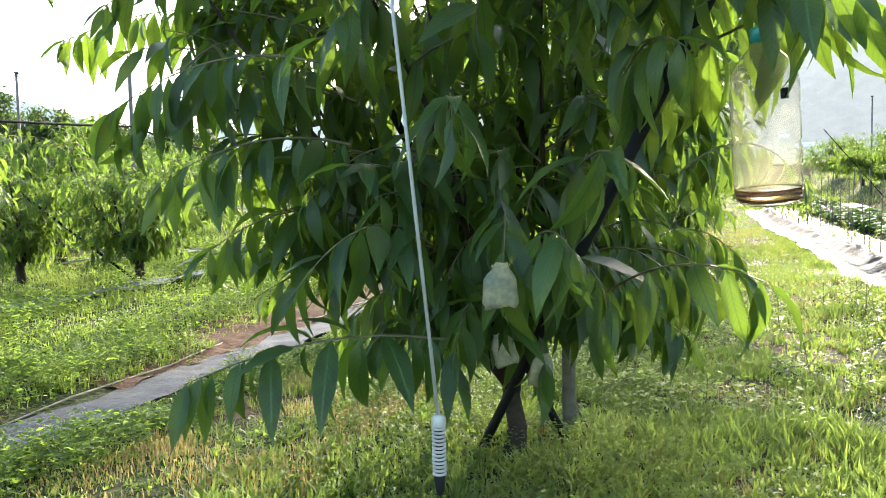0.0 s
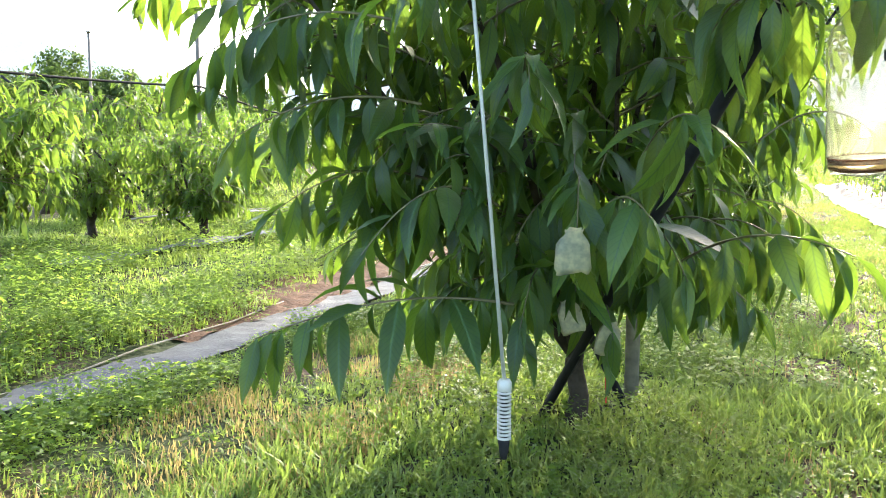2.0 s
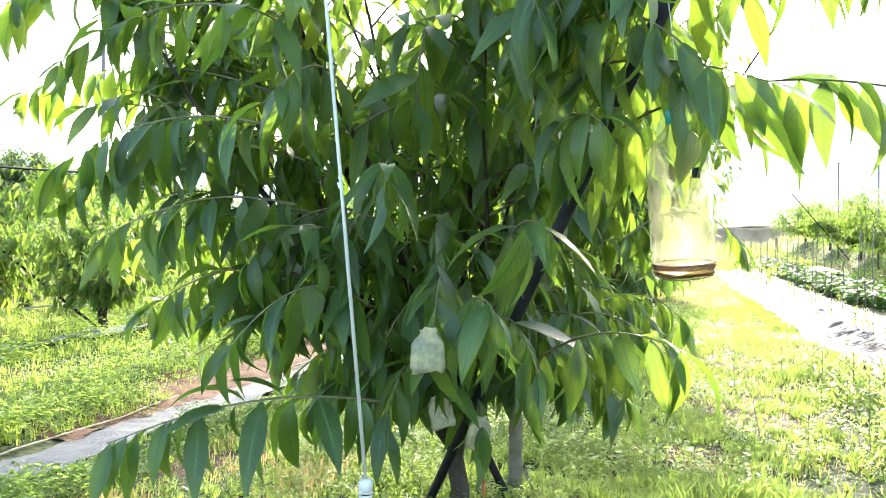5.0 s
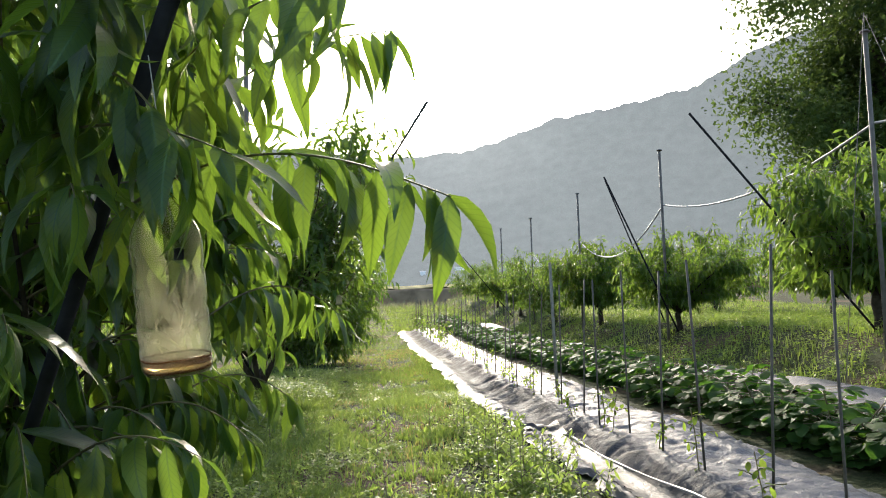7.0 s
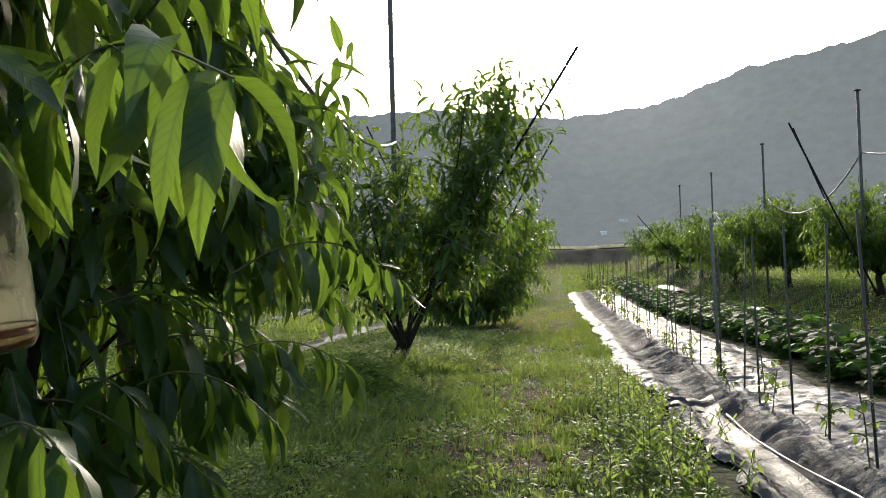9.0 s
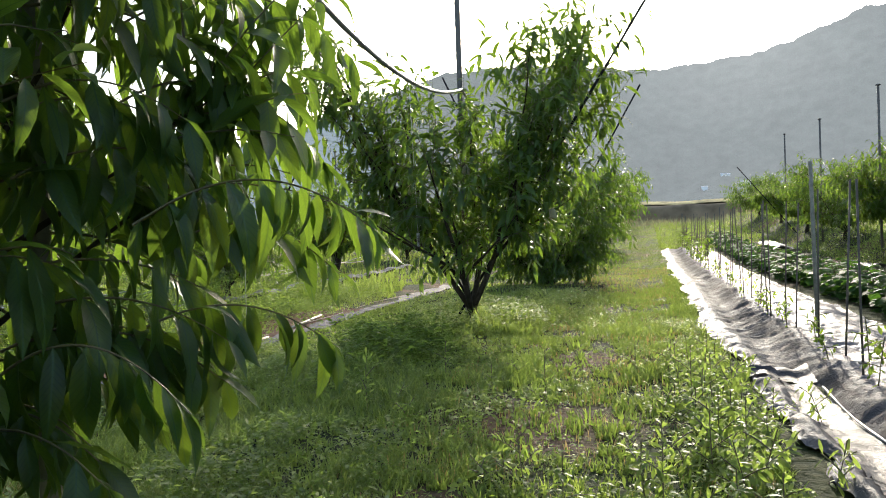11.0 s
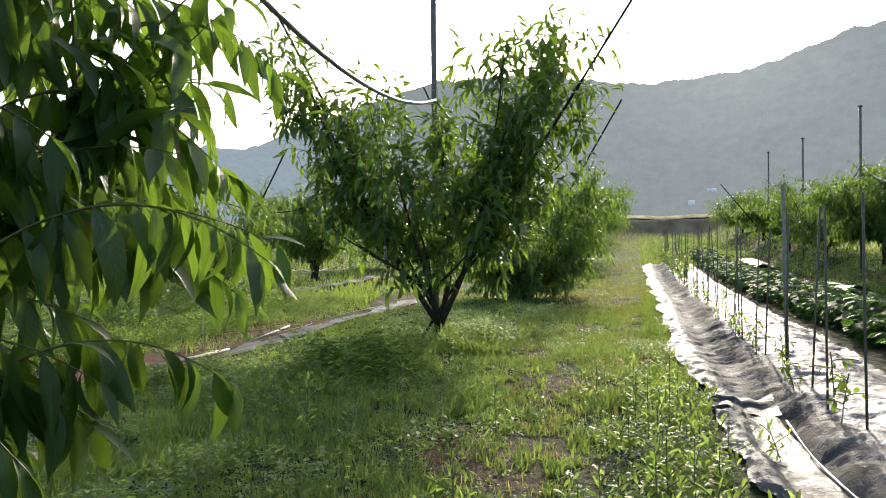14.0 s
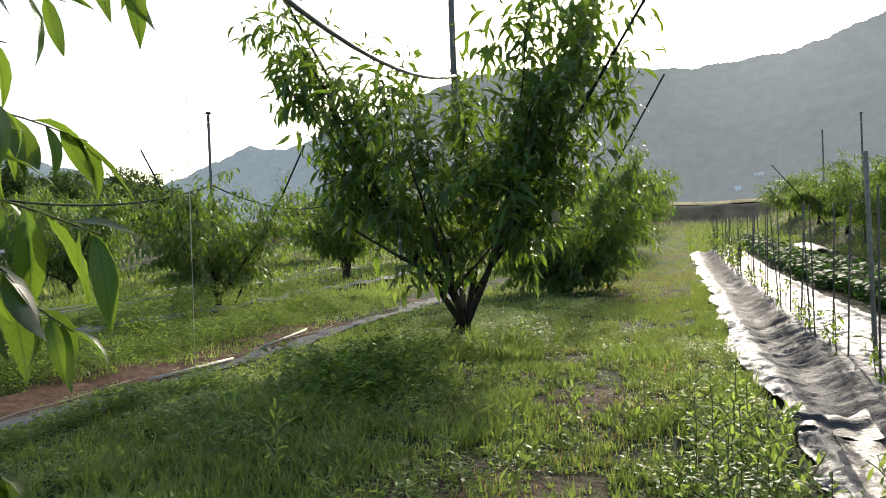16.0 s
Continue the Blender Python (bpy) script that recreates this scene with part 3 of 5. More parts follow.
FRONDS.append(shoot(-0.55, 1.6, 0.7, -0.72, 1.3, 0.62, 0.081))
FRONDS.append(shoot(-0.4, 1.7, 0.68, -0.33, 1.36, 0.64, 0.109))
FRONDS.append(shoot(-0.12, 1.45, 1.14, 0.21, 1.15, 1.05, 0.03))
FRONDS.append(shoot(-0.15, 1.5, 1.2, 0.14, 1.17, 1.07, 0.081))
FRONDS.append(shoot(-0.35, 1.85, 0.6, -0.15, 1.46, 0.58, 0.086))
FRONDS.append(shoot(-0.5, 1.85, 0.5, -0.46, 1.46, 0.47, 0.082))
FRONDS.append(shoot(-0.52, 2, 0.6, -0.68, 1.66, 0.57, 0.084))
FRONDS.append(shoot(-0.4, 2, 0.62, -0.16, 1.74, 0.58, 0.097))
FRONDS.append(shoot(-0.45, 1.95, 0.66, -0.55, 1.66, 0.58, 0.092))
FRONDS.append(shoot(-0.3, 2.05, 0.62, -0.01, 1.92, 0.54, 0.079))
FRONDS.append(shoot(-0.28, 2.2, 0.58, 0.08, 2.26, 0.52, 0.095))
FRONDS.append(shoot(-0.62, 2.05, 0.62, -0.92, 1.86, 0.56, 0.078))
FRONDS.append(shoot(-0.6, 2.15, 0.7, -1, 2, 0.65, 0.087))
FRONDS.append(shoot(-0.35, 2.3, 0.62, -0.06, 2.56, 0.54, 0.078))
FRONDS.append(shoot(-0.45, 1.92, 0.82, -0.38, 1.55, 0.77, 0.113))
FRONDS.append(shoot(-0.6, 1.95, 0.85, -0.84, 1.58, 0.78, 0.106))
low_rng = np.random.default_rng(77)
for k in range(22):
    a, out = 6.2832 * k / 22 + low_rng.uniform(-0.12, 0.12), low_rng.uniform(0.34, 0.58)
    top = low_rng.uniform(0.47, 0.62)
    FRONDS.append([(-0.50 + math.cos(a) * out * f, 2.15 + math.sin(a) * out * f, top + dz) for f, dz in ((0.25, -0.06), (0.55, 0.01), (0.8, -0.02), (1.0, -0.10))])
for k in range(13):
    x, z = -0.22 + 0.35 * (k % 7) / 6 + low_rng.uniform(-0.04, 0.04), 1.20 + 0.42 * low_rng.uniform(0, 1)
    y = low_rng.uniform(1.12, 1.36)
    FRONDS.append([(-0.25 + 0.3 * (x + 0.22), 1.75, z - 0.05), (x - 0.03, y + 0.22, z + 0.05), (x, y + 0.07, z + 0.03), (x + 0.03, y, z - 0.05)])
for k in range(44):
    a, r0 = low_rng.uniform(0.25, 3.1), low_rng.uniform(0.28, 0.52)
    x, y, z = -0.42 + 0.18 * math.cos(a), 2.15 + 0.2 * math.sin(a), low_rng.uniform(0.62, 1.6)
    FRONDS.append(shoot(x, y, z, min(x + r0 * math.cos(a), 0.02), y + r0 * math.sin(a), z - low_rng.uniform(0.0, 0.12), 0.06))
VASE = [(-0.66, -0.30, 1, 1.65), (0.34, -0.05, 1, 1.5), (-0.1, 0.50, 1, 1.7), (-0.15, -0.42, 1, 1.45), (0.05, 0.05, 1, 1.7), (0.22, -0.42, 1, 1.2), (-0.45, -0.05, 1, 1.9), (-0.5, -0.15, 1, 1.9), (-0.3, 0.1, 1, 2.1), (-0.15, -0.15, 1, 1.9), (0.28, 0.42, 1, 1.5), (0.52, 0.62, 0.9, 1.15), (0.30, 0.80, 0.85, 1.1), (-0.55, 0.30, 1, 1.7), (-0.8, 0.0, 1, 1.3)]
OPEN_V = [(-0.8, 0.0, 1.05, 2.8), (0.46, 0.02, 1, 2.75), (-0.15, -0.35, 1, 1.5), (0.1, 0.35, 1, 1.9), (-0.5, -0.35, 1, 1.9), (0.42, -0.4, 1, 1.75), (-0.1, 0.1, 1, 1.75), (0.32, 0.25, 1, 2.3), (-0.55, 0.3, 1, 2.2), (0.05, -0.5, 1, 1.4), (0.62, -0.1, 1, 1.5), (-0.72, 0.1, 1, 1.7), (-0.72, -0.05, 1, 2.2), (-0.35, 0.0, 1, 1.9)]
OPEN_V += [(0.7, 0.1, 1, 2.0), (0.4, 0.32, 1, 2.5), (0.38, -0.3, 1, 2.4), (-0.5, -0.34, 1, 2.3), (-0.66, -0.1, 1, 2.45), (-0.95, -0.1, 0.9, 1.9), (-1.0, -0.2, 0.75, 1.35), (0.9, -0.1, 0.75, 1.25), (0.5, -0.7, 0.8, 1.2), (-0.5, -0.75, 0.8, 1.25), (-0.75, 0.45, 0.8, 1.3), (0.7, 0.4, 0.8, 1.4), (0.62, 0.0, 1, 2.2), (0.44, 0.1, 1, 2.8)]
peach_tree("leafy young peach tree with long drooping green leaves", (-0.50, 2.15), 3, 2.7, 0.8, 7, 18, 0.036, 0.142, extra=FRONDS, bare=0.30, fork=0.24, trunk_r=0.027, droop=0.6, zone=(-1.2, 0.8, 0.8, 1.75, 0.35, 1.5), limb_list=VASE, mains=4)
ROW = "peach trees of the middle row"
peach_tree("vase-shaped young peach tree with upright leafy shoots", (-0.66, 7.85), 11, 2.65, 1.2, 8, 21, 0.044, 0.158, bare=0.30, group=ROW, trunk_r=0.05, droop=0.30, vee=(0.32, 0.62), limb_list=OPEN_V, fork=0.20, mains=4, templates=PEACH_MID)
peach_tree("bushy young peach tree behind a vase-shaped one", (-0.62, 13.2), 14, 2.5, 1.3, 9, 42, 0.036, 0.145, bare=-0.05, group=ROW, spread_by=(0.5, 1.15), droop=0.5, templates=PEACH_MID)
far_a = peach_tree("round bushy peach tree in evening light", (-5.05, 6.2), 21, 1.12, 0.85, 7, 27, 0.042, 0.125, bare=0.2, group="peach trees of the next row", spread_by=(0.35, 0.85), droop=0.5, crown_mat=LEAF_FAR, templates=PEACH_MID)
far_b = peach_tree("round bushy peach tree in evening light", (-5.15, 11.5), 22, 1.95, 1.55, 8, 34, 0.045, 0.135, bare=0.18, group="peach trees of the next row", spread_by=(0.55, 1.2), droop=0.5, templates=PEACH_MID)
far_c = peach_tree("round peach tree standing in weedy grass", (5.3, 12.4), 23, 1.6, 1.2, 9, 40, 0.036, 0.135, bare=0.30, group="peach trees beyond the crop beds", spread_by=(0.6, 1.3), droop=0.5, crown_mat=LEAF_FAR, templates=PEACH_MID)


def again(src, x, y, rz, s, group, label):
    ob = copy_thing(src, Matrix.Translation((x, y, float(height(x, y)) - 0.02)) @ Matrix.Rotation(rz, 4, "Z") @ Matrix.Scale(s, 4))
    return tagged(ob, label, group=group)


for k, (x, y, s) in enumerate([(-0.8, 19.0, 1.45), (-0.8, 25.0, 1.4), (-0.8, 31.0, 1.4), (-0.8, 37.0, 1.4)]):
    again((far_a, far_b)[k % 2], x, y, 1.7 * k + 0.4, s, ROW, "bushy peach tree further down the grass row")
for k, (x, y, s) in enumerate([(-7.9, 8.2, 1.25), (-6.35, 6.1, 1.0), (-5.9, 17.6, 1.4), (-5.9, 23.0, 1.1), (-5.9, 29.0, 1.1), (-5.7, 35.0, 1.1), (-10.3, 9.0, 1.2), (-10.3, 14.5, 1.2), (-10.4, 20.0, 1.2), (-10.4, 26.0, 1.3), (-14.5, 13.0, 1.3), (-14.5, 19.0, 1.3), (-13.0, 8.6, 1.25), (-5.6, 4.3, 1.3), (-17.0, 16.0, 1.4), (-18.0, 22.0, 1.5), (-15.0, 25.0, 1.4)]):
    again(far_a if y < 8 else (far_a, far_b)[k % 2], x, y, 2.1 * k, s if y < 8 else s * (1.25, 1.0)[k % 2], "peach trees of the next row", "round bushy peach tree in evening light")
for k, (x, y, s) in enumerate([(5.7, 8.0, 1.25), (5.3, 16.6, 1.1), (5.2, 20.6, 1.05), (5.2, 25.0, 1.05), (5.3, 30.0, 1.0), (5.4, 36.0, 1.0), (8.6, 9.5, 1.3), (9.5, 15.0, 1.2), (9.8, 21.0, 1.2), (10.0, 28.0, 1.2)]):
    again((far_c, far_b)[k % 3 == 2], x, y, 1.3 * k + 0.2, s, "peach trees beyond the crop beds", "round peach tree standing in weedy grass")

# ---- mulch beds ----
rng = np.random.default_rng(5)


def bed_height(x, y):
    """Crumpled sheet: a flap at the aisle, a furrow, then the raised bed."""
    u = x - 1.24 - 0.05 * vnoise(x * 0, y, 1, 0.8, 2) - 0.03 * vnoise(x * 0, y, 1, 0.25, 3)
    z = 0.03 * np.exp(-((u - 0.12) / 0.10) ** 2) - 0.02 * np.exp(-((u - 0.30) / 0.09) ** 2) + 0.07 * step(0.33, 0.56, u) * (1 - step(0.98, 1.24, u)) - 0.04 * np.exp(-((u - 0.36) / 0.07) ** 2) * (1 - step(5.2, 5.7, y))
    slant = y + (0.5 + 0.6 * vnoise(x, y, 0.9, 1.3, 14)) * u + 0.22 * vnoise(x, y, 0.4, 0.5, 4)
    ridge = 1 - np.abs(vnoise(x, slant, 0.32, 0.19, 5))
    fine = 1 - np.abs(vnoise(x, slant, 0.16, 0.045, 6))
    crumple = (1 - np.abs(vnoise(x + 0.4 * y, y, 0.085, 0.09, 23))) ** 2 * (0.6 + 0.8 * np.abs(vnoise(x, y, 0.5, 0.7, 27)))
    w = 0.021 * (crumple - 0.35) + 0.008 * ((1 - np.abs(vnoise(x - y, y, 0.05, 0.06, 25))) ** 2 - 0.3) + 0.008 * (ridge ** 3 - 0.4) + 0.005 * (fine ** 2 - 0.4) + 0.006 * vnoise(x, y, 0.3, 0.4, 7)
    return height(x, y) + 0.02 + np.clip(z + w, -0.02, 1)


xs = np.arange(1.22, 2.53, 0.025)
ys = np.concatenate([np.arange(-1.5, 9.0, 0.022), np.arange(9.0, 24.0, 0.06)])
gx, gy = np.meshgrid(xs, ys)
gz = bed_height(gx, gy)
edge = 0.07 * vnoise(gx * 0, gy, 1, 0.8, 2) + 0.05 * vnoise(gx * 0, gy, 1, 0.22, 3)
edge = edge + 0.035 + 0.09 * (1 - step(5.0, 7.5, gy))
gx = np.where(gx < 1.45, gx + edge * (1.45 - gx) / 0.23, gx)
nx = len(xs)
i = (np.arange(len(ys) - 1)[:, None] * nx + np.arange(nx - 1)[None]).ravel()
q = np.stack([i, i + 1, i + nx + 1, i + nx], 1)
sheet = new("mulch_sheet", fast_mesh("mulch_sheet", np.stack([gx, gy, gz], -1).reshape(-1, 3), q.ravel(), np.arange(len(q)) * 4, np.full(len(q), 4), FILM))
tagged(sheet, "crumpled silver plastic mulch sheet over a planting bed", "mulch sheet", kind="structure")

for y0, y1 in ((4.6, 9.2), (14.2, 16.2), (22.5, 25.5)):
    sheet2 = new("mulch_sheet_far", grid_mesh("mulch_sheet_far", np.arange(3.95, 4.5, 0.05), np.arange(y0, y1, 0.08), lambda x, y: height(x, y) + 0.02 + 0.09 * np.exp(-((x - 4.22) / 0.22) ** 2) + 0.02 * np.sin(y * 7 + x * 11), FILM))
    tagged(sheet2, "crumpled silver plastic sheet on the second bed", "mulch sheet", kind="structure")
def ragged(me, lo, hi, wander, fray, seed):
    """Shifts a strip's points sideways, so that it wanders and its two edges fray."""
    co = np.empty(len(me.vertices) * 3, dtype=np.float32)
    me.vertices.foreach_get("co", co)
    co = co.reshape(-1, 3)
    x, y = co[:, 0].copy(), co[:, 1]
    f = np.abs((x - lo) / (hi - lo) * 2 - 1) ** 3 * np.sign(x - (lo + hi) / 2)
    side = np.where(f > 0, 0, 3)
    ragg = vnoise(side, y, 1, 0.45, seed) + 0.6 * vnoise(side, y, 1, 0.14, seed + 1)
    co[:, 0] = x + wander * vnoise(x * 0, y, 1, 1.6, seed + 2) + fray * ragg * f
    me.vertices.foreach_set("co", co.ravel())
    me.update()
    return me


strip = new("mulch_sheet_left", ragged(grid_mesh("mulch_sheet_left", np.arange(-2.48, -2.12, 0.03), np.arange(-0.5, 14.0, 0.06), lambda x, y: height(x, y) + 0.016 + 0.012 * vnoise(x, y, 0.12, 0.3, 8) + 0.006 * vnoise(x, y, 0.3, 0.06, 9), FILM_DARK), -2.48, -2.12, 0.04, 0.07, 42))
tagged(strip, "dusty grey plastic strip along bare soil", "mulch sheet", kind="structure")
soil = new("soil_strip", ragged(grid_mesh("soil_strip", np.arange(-3.0, -2.46, 0.02), np.arange(2.9, 10.0, 0.06), lambda x, y: height(x, y) + 0.012 + 0.014 * vnoise(x, y, 0.1, 0.14, 10) + 0.008 * vnoise(x, y, 0.04, 0.05, 11), SOIL), -3.0, -2.46, 0.02, 0.10, 52))
tagged(soil, "reddish bare soil beside the plastic strip", "soil", kind="structure")

# ---- stakes and young plants in the bed ----
stake_mesh = tube("stake", [(0, 0, -0.1), (0.002, 0, 0.4), (0, 0, 0.93)], 0.0055, STAKE, 8)
first = None
stake_y = [2.55 + 0.52 * k + float(rng.normal(0, 0.06)) for k in range(44)]
for k, y in enumerate(stake_y):
    x = 1.83 + rng.normal(0, 0.025)
    ob = new("plant_stake", stake_mesh)
    ob.matrix_basis = Matrix.Translation((x, y, float(bed_height(x, y)) - 0.01)) @ Euler((rng.normal(0, 0.03), rng.normal(0, 0.03), rng.uniform(0, 6))).to_matrix().to_4x4() @ Matrix.Scale(rng.uniform(0.92, 1.04), 4)
    tagged(ob, "thin dark garden stake pushed into the mulched bed", "stake", "stakes in the mulched bed")


def seedling(seed, tall):
    r = np.random.default_rng(seed)
    paths = [bend_path((0, 0, 0), (r.normal(0, 0.1), r.normal(0, 0.1), 1), tall, 0.1, 5, 0.08, r)]
    for k in range(4):
        p, d = along_path(paths[0], 0.4 + 0.15 * k)
        paths.append(bend_path(p, (math.cos(k * 2.4), math.sin(k * 2.4), 0.6), tall * 0.4, 0.6, 4, 0.05, r))
    pos, al, up, sz = leafy(paths, r, 0.02, 0.042, 0.35)
    stem = tubes("stem", [(p, [0.003] * len(p)) for p in paths], TWIG, 4)
    lv = leaves_mesh("leaves", frames_of(pos, al, up, sz), r.integers(0, 3, len(pos)), [simple_leaf(0.4, 0.4), simple_leaf(0.45, 0.7), simple_leaf(0.35, 0.3)], WEED)
    return stem, lv


seedlings = [seedling(40 + k, t) for k, t in enumerate((0.16, 0.22, 0.28))]
for k, y in enumerate(stake_y):
    x = 1.80 + rng.normal(0, 0.03)
    t = thing("pepper_plant", "small young pepper plant beside its stake", "plant", (x, y + rng.uniform(-0.12, 0.12), float(bed_height(x, y)) - 0.005), "young plants in the mulched bed")
    t.rotation_euler[2] = rng.uniform(0, 6.28)
    if y > 14:
        t.scale = (1.9, 1.9, 2.0)
    st, lv = seedlings[k % 3]
    part("stem", st, t), part("leaves", lv, t)

# leafy crop on the far side of the stakes
def crop_plant(seed, tall):
    """A bushy plant: upright stems, long leaf stalks and broad flat leaves."""
    r = np.random.default_rng(seed)
    stalks, pos, al, up, sz = [], [], [], [], []
    for k in range(5):
        a = 1.257 * k + r.uniform(-0.3, 0.3)
        stem = bend_path((0.02 * math.cos(a), 0.02 * math.sin(a), 0), (0.45 * math.cos(a), 0.45 * math.sin(a), 1), tall * r.uniform(0.75, 1.0), 0.2, 5, 0.06, r)
        stalks.append((stem, [0.004] * len(stem)))
        for j in range(15):
            p, d = along_path(stem, 0.12 + 0.88 * j / 14)
            b = 2.4 * j + a
            out = Vector((math.cos(b), math.sin(b), r.uniform(0.1, 0.6)))
            stalk = bend_path(p, out, tall * r.uniform(0.18, 0.42), 0.5, 3, 0.04, r)
            stalks.append((stalk, [0.002] * len(stalk)))
            for turn in (-0.9, 0.0, 0.9):
                c = b + turn
                pos.append(stalk[-1])
                al.append((math.cos(c), math.sin(c), r.uniform(-0.5, 0.15)))
                up.append((r.normal(0, 0.25), r.normal(0, 0.25), 1.0))
                sz.append(r.uniform(0.06, 0.10))
    lv = leaves_mesh("leaves", frames_of(np.array([tuple(p) for p in pos]), np.array(al), np.array(up), np.array(sz)), r.integers(0, 3, len(pos)), [simple_leaf(0.68, 0.4), simple_leaf(0.78, 0.7), simple_leaf(0.6, 0.3)], CROP)
    return tubes("stems", stalks, TWIG, 3), lv


crops = [crop_plant(80 + k, t) for k, t in enumerate((0.34, 0.38, 0.31, 0.36))]
for k in range(74):
    x, y = 2.98 + rng.normal(0, 0.05), 1.9 + 0.34 * k + rng.normal(0, 0.05)
    t = thing("crop_plant", "bushy dark green broad-leaved crop plant in its row", "plant", (x, y, float(height(x, y)) - 0.01), "crop plants along the second bed")
    t.rotation_euler[2] = rng.uniform(0, 6.28)
    t.scale = (1.3, 1.3, rng.uniform(1.0, 1.22))
    st, lv = crops[k % 4]
    part("stem", st, t), part("leaves", lv, t)

# ---- grass and weeds ----
BLADE = ([(-0.5, 0, 0), (0.5, 0, 0), (-0.38, 0.10, 0.5), (0.38, 0.10, 0.5), (0, 0.42, 0.95)], [(0, 1, 3, 2), (2, 3, 4)])


def free_ground(x, y):
    bare = ((x > -2.50 - 0.40 * np.clip(np.sin((y - 3.5) * 0.8), -0.05, 1) + 0.04 * np.sin(y * 6.1)) & (x < -2.20 + 0.07 * np.sin(y * 3.3) + 0.05 * np.sin(y * 8.7)) & (y < 14)) | ((x > 1.27) & (x < 2.8) & (y < 24)) | ((x > 3.85) & (x < 4.5) & (y < 26)) | ((x > -5.02) & (x < -4.66) & (y > 4) & (y < 20))
    return ~bare


def worn_ground(x, y):
    """Thin, trodden spots of the aisle."""
    wob = 1 + 0.35 * np.sin(x * 9 + y * 4) * np.sin(y * 7 - x * 3)
    near = np.hypot(x - 0.32, y - 4.4) < 0.5 * wob
    near |= np.hypot((x - 0.62) * 0.6, y - 3.6) < 0.14 * wob
    near |= np.hypot(x - 0.25, (y - 7.2) * 0.6) < 0.15 * wob
    near |= np.hypot(x - 0.55, (y - 9.0) * 0.5) < 0.18 * wob
    near |= np.hypot(x - 0.15, y - 3.3) < 0.16 * wob
    near |= np.hypot(x - 0.45, y - 6.0) < 0.3 * wob
    near |= (x > -0.5) & (x < 1.05) & (y > 2.4) & (y < 14) & (vnoise(x, y, 0.16, 0.24, 61) > 0.42)
    return near | (np.hypot(x + 1.7, y - 2.6) < 0.25 * wob)


def grass_patch(name, label, count, x0, x1, y0, y1, tall, wide, mat, power=1.0, seed=1, clump=0.55):
    r = np.random.default_rng(seed)
    x, y = r.uniform(x0, x1, count), y0 + (y1 - y0) * r.uniform(0, 1, count) ** power
    tuft = np.sin(x * 3.7 + 2 * np.sin(y * 2.9)) * np.sin(y * 4.3 + 1.7 * np.sin(x * 3.1)) + 0.6 * np.sin(x * 11 + y * 3) * np.sin(y * 9.7 - x * 4)
    keep = free_ground(x, y) & (r.uniform(-1.3, 1.3, count) < tuft + clump) & (~worn_ground(x, y) | (r.uniform(0, 1, count) < 0.2))
    x, y, tuft = x[keep], y[keep], tuft[keep]
    n = len(x)
    a = r.uniform(0, 6.28, n)
    h = tall * r.uniform(0.45, 1.2, n) * (1 + 0.35 * np.clip(tuft, -1, 1.2))
    w = wide * r.uniform(0.7, 1.3, n)
    lean = r.uniform(0.2, 1.5, n)
    c, s = np.cos(a), np.sin(a)
    m = np.zeros((n, 3, 4))
    m[:, 0, 0], m[:, 1, 0] = c * w, s * w
    m[:, 0, 1], m[:, 1, 1] = -s * h * lean, c * h * lean
    m[:, 2, 2] = h
    m[:, 0, 3], m[:, 1, 3], m[:, 2, 3] = x, y, height(x, y) - 0.005
    ob = new(name, fast_mesh(name, *repeat_template(*BLADE, m), mat))
    return tagged(ob, label, "grass", kind="stuff")


def tufts(name, label, count, x0, x1, y0, y1, tall, wide, mat, power, seed, per=14):
    """Clumps of blades that lean out from a common root."""
    r = np.random.default_rng(seed)
    x, y = r.uniform(x0, x1, count), y0 + (y1 - y0) * r.uniform(0, 1, count) ** power
    ok = free_ground(x, y) & (~worn_ground(x, y) | (r.uniform(0, 1, count) < 0.2))
    ok &= r.uniform(0, 1, count) < 0.8 + 0.6 * vnoise(x, y, 0.22, 0.22, 22)
    size = (r.uniform(0.55, 1.2, count) * (1 + 0.65 * vnoise(x, y, 0.4, 0.4, 21)))[ok]
    x, y, size = np.repeat(x[ok], per), np.repeat(y[ok], per), np.repeat(size, per)
    n = len(x)
    a = r.uniform(0, 6.28, n)
    h, w, lean = tall * size * r.uniform(0.5, 1.15, n), wide * r.uniform(0.7, 1.3, n), r.uniform(0.4, 2.2, n)
    c, s = np.cos(a), np.sin(a)
    px, py = x - s * 0.02 * size, y + c * 0.02 * size
    m = np.zeros((n, 3, 4))
    m[:, 0, 0], m[:, 1, 0] = c * w, s * w
    m[:, 0, 1], m[:, 1, 1] = -s * h * lean, c * h * lean
    m[:, 2, 2] = h
    m[:, 0, 3], m[:, 1, 3], m[:, 2, 3] = px, py, height(px, py) - 0.005
    return tagged(new(name, fast_mesh(name, *repeat_template(*BLADE, m), mat)), label, "grass", kind="stuff")


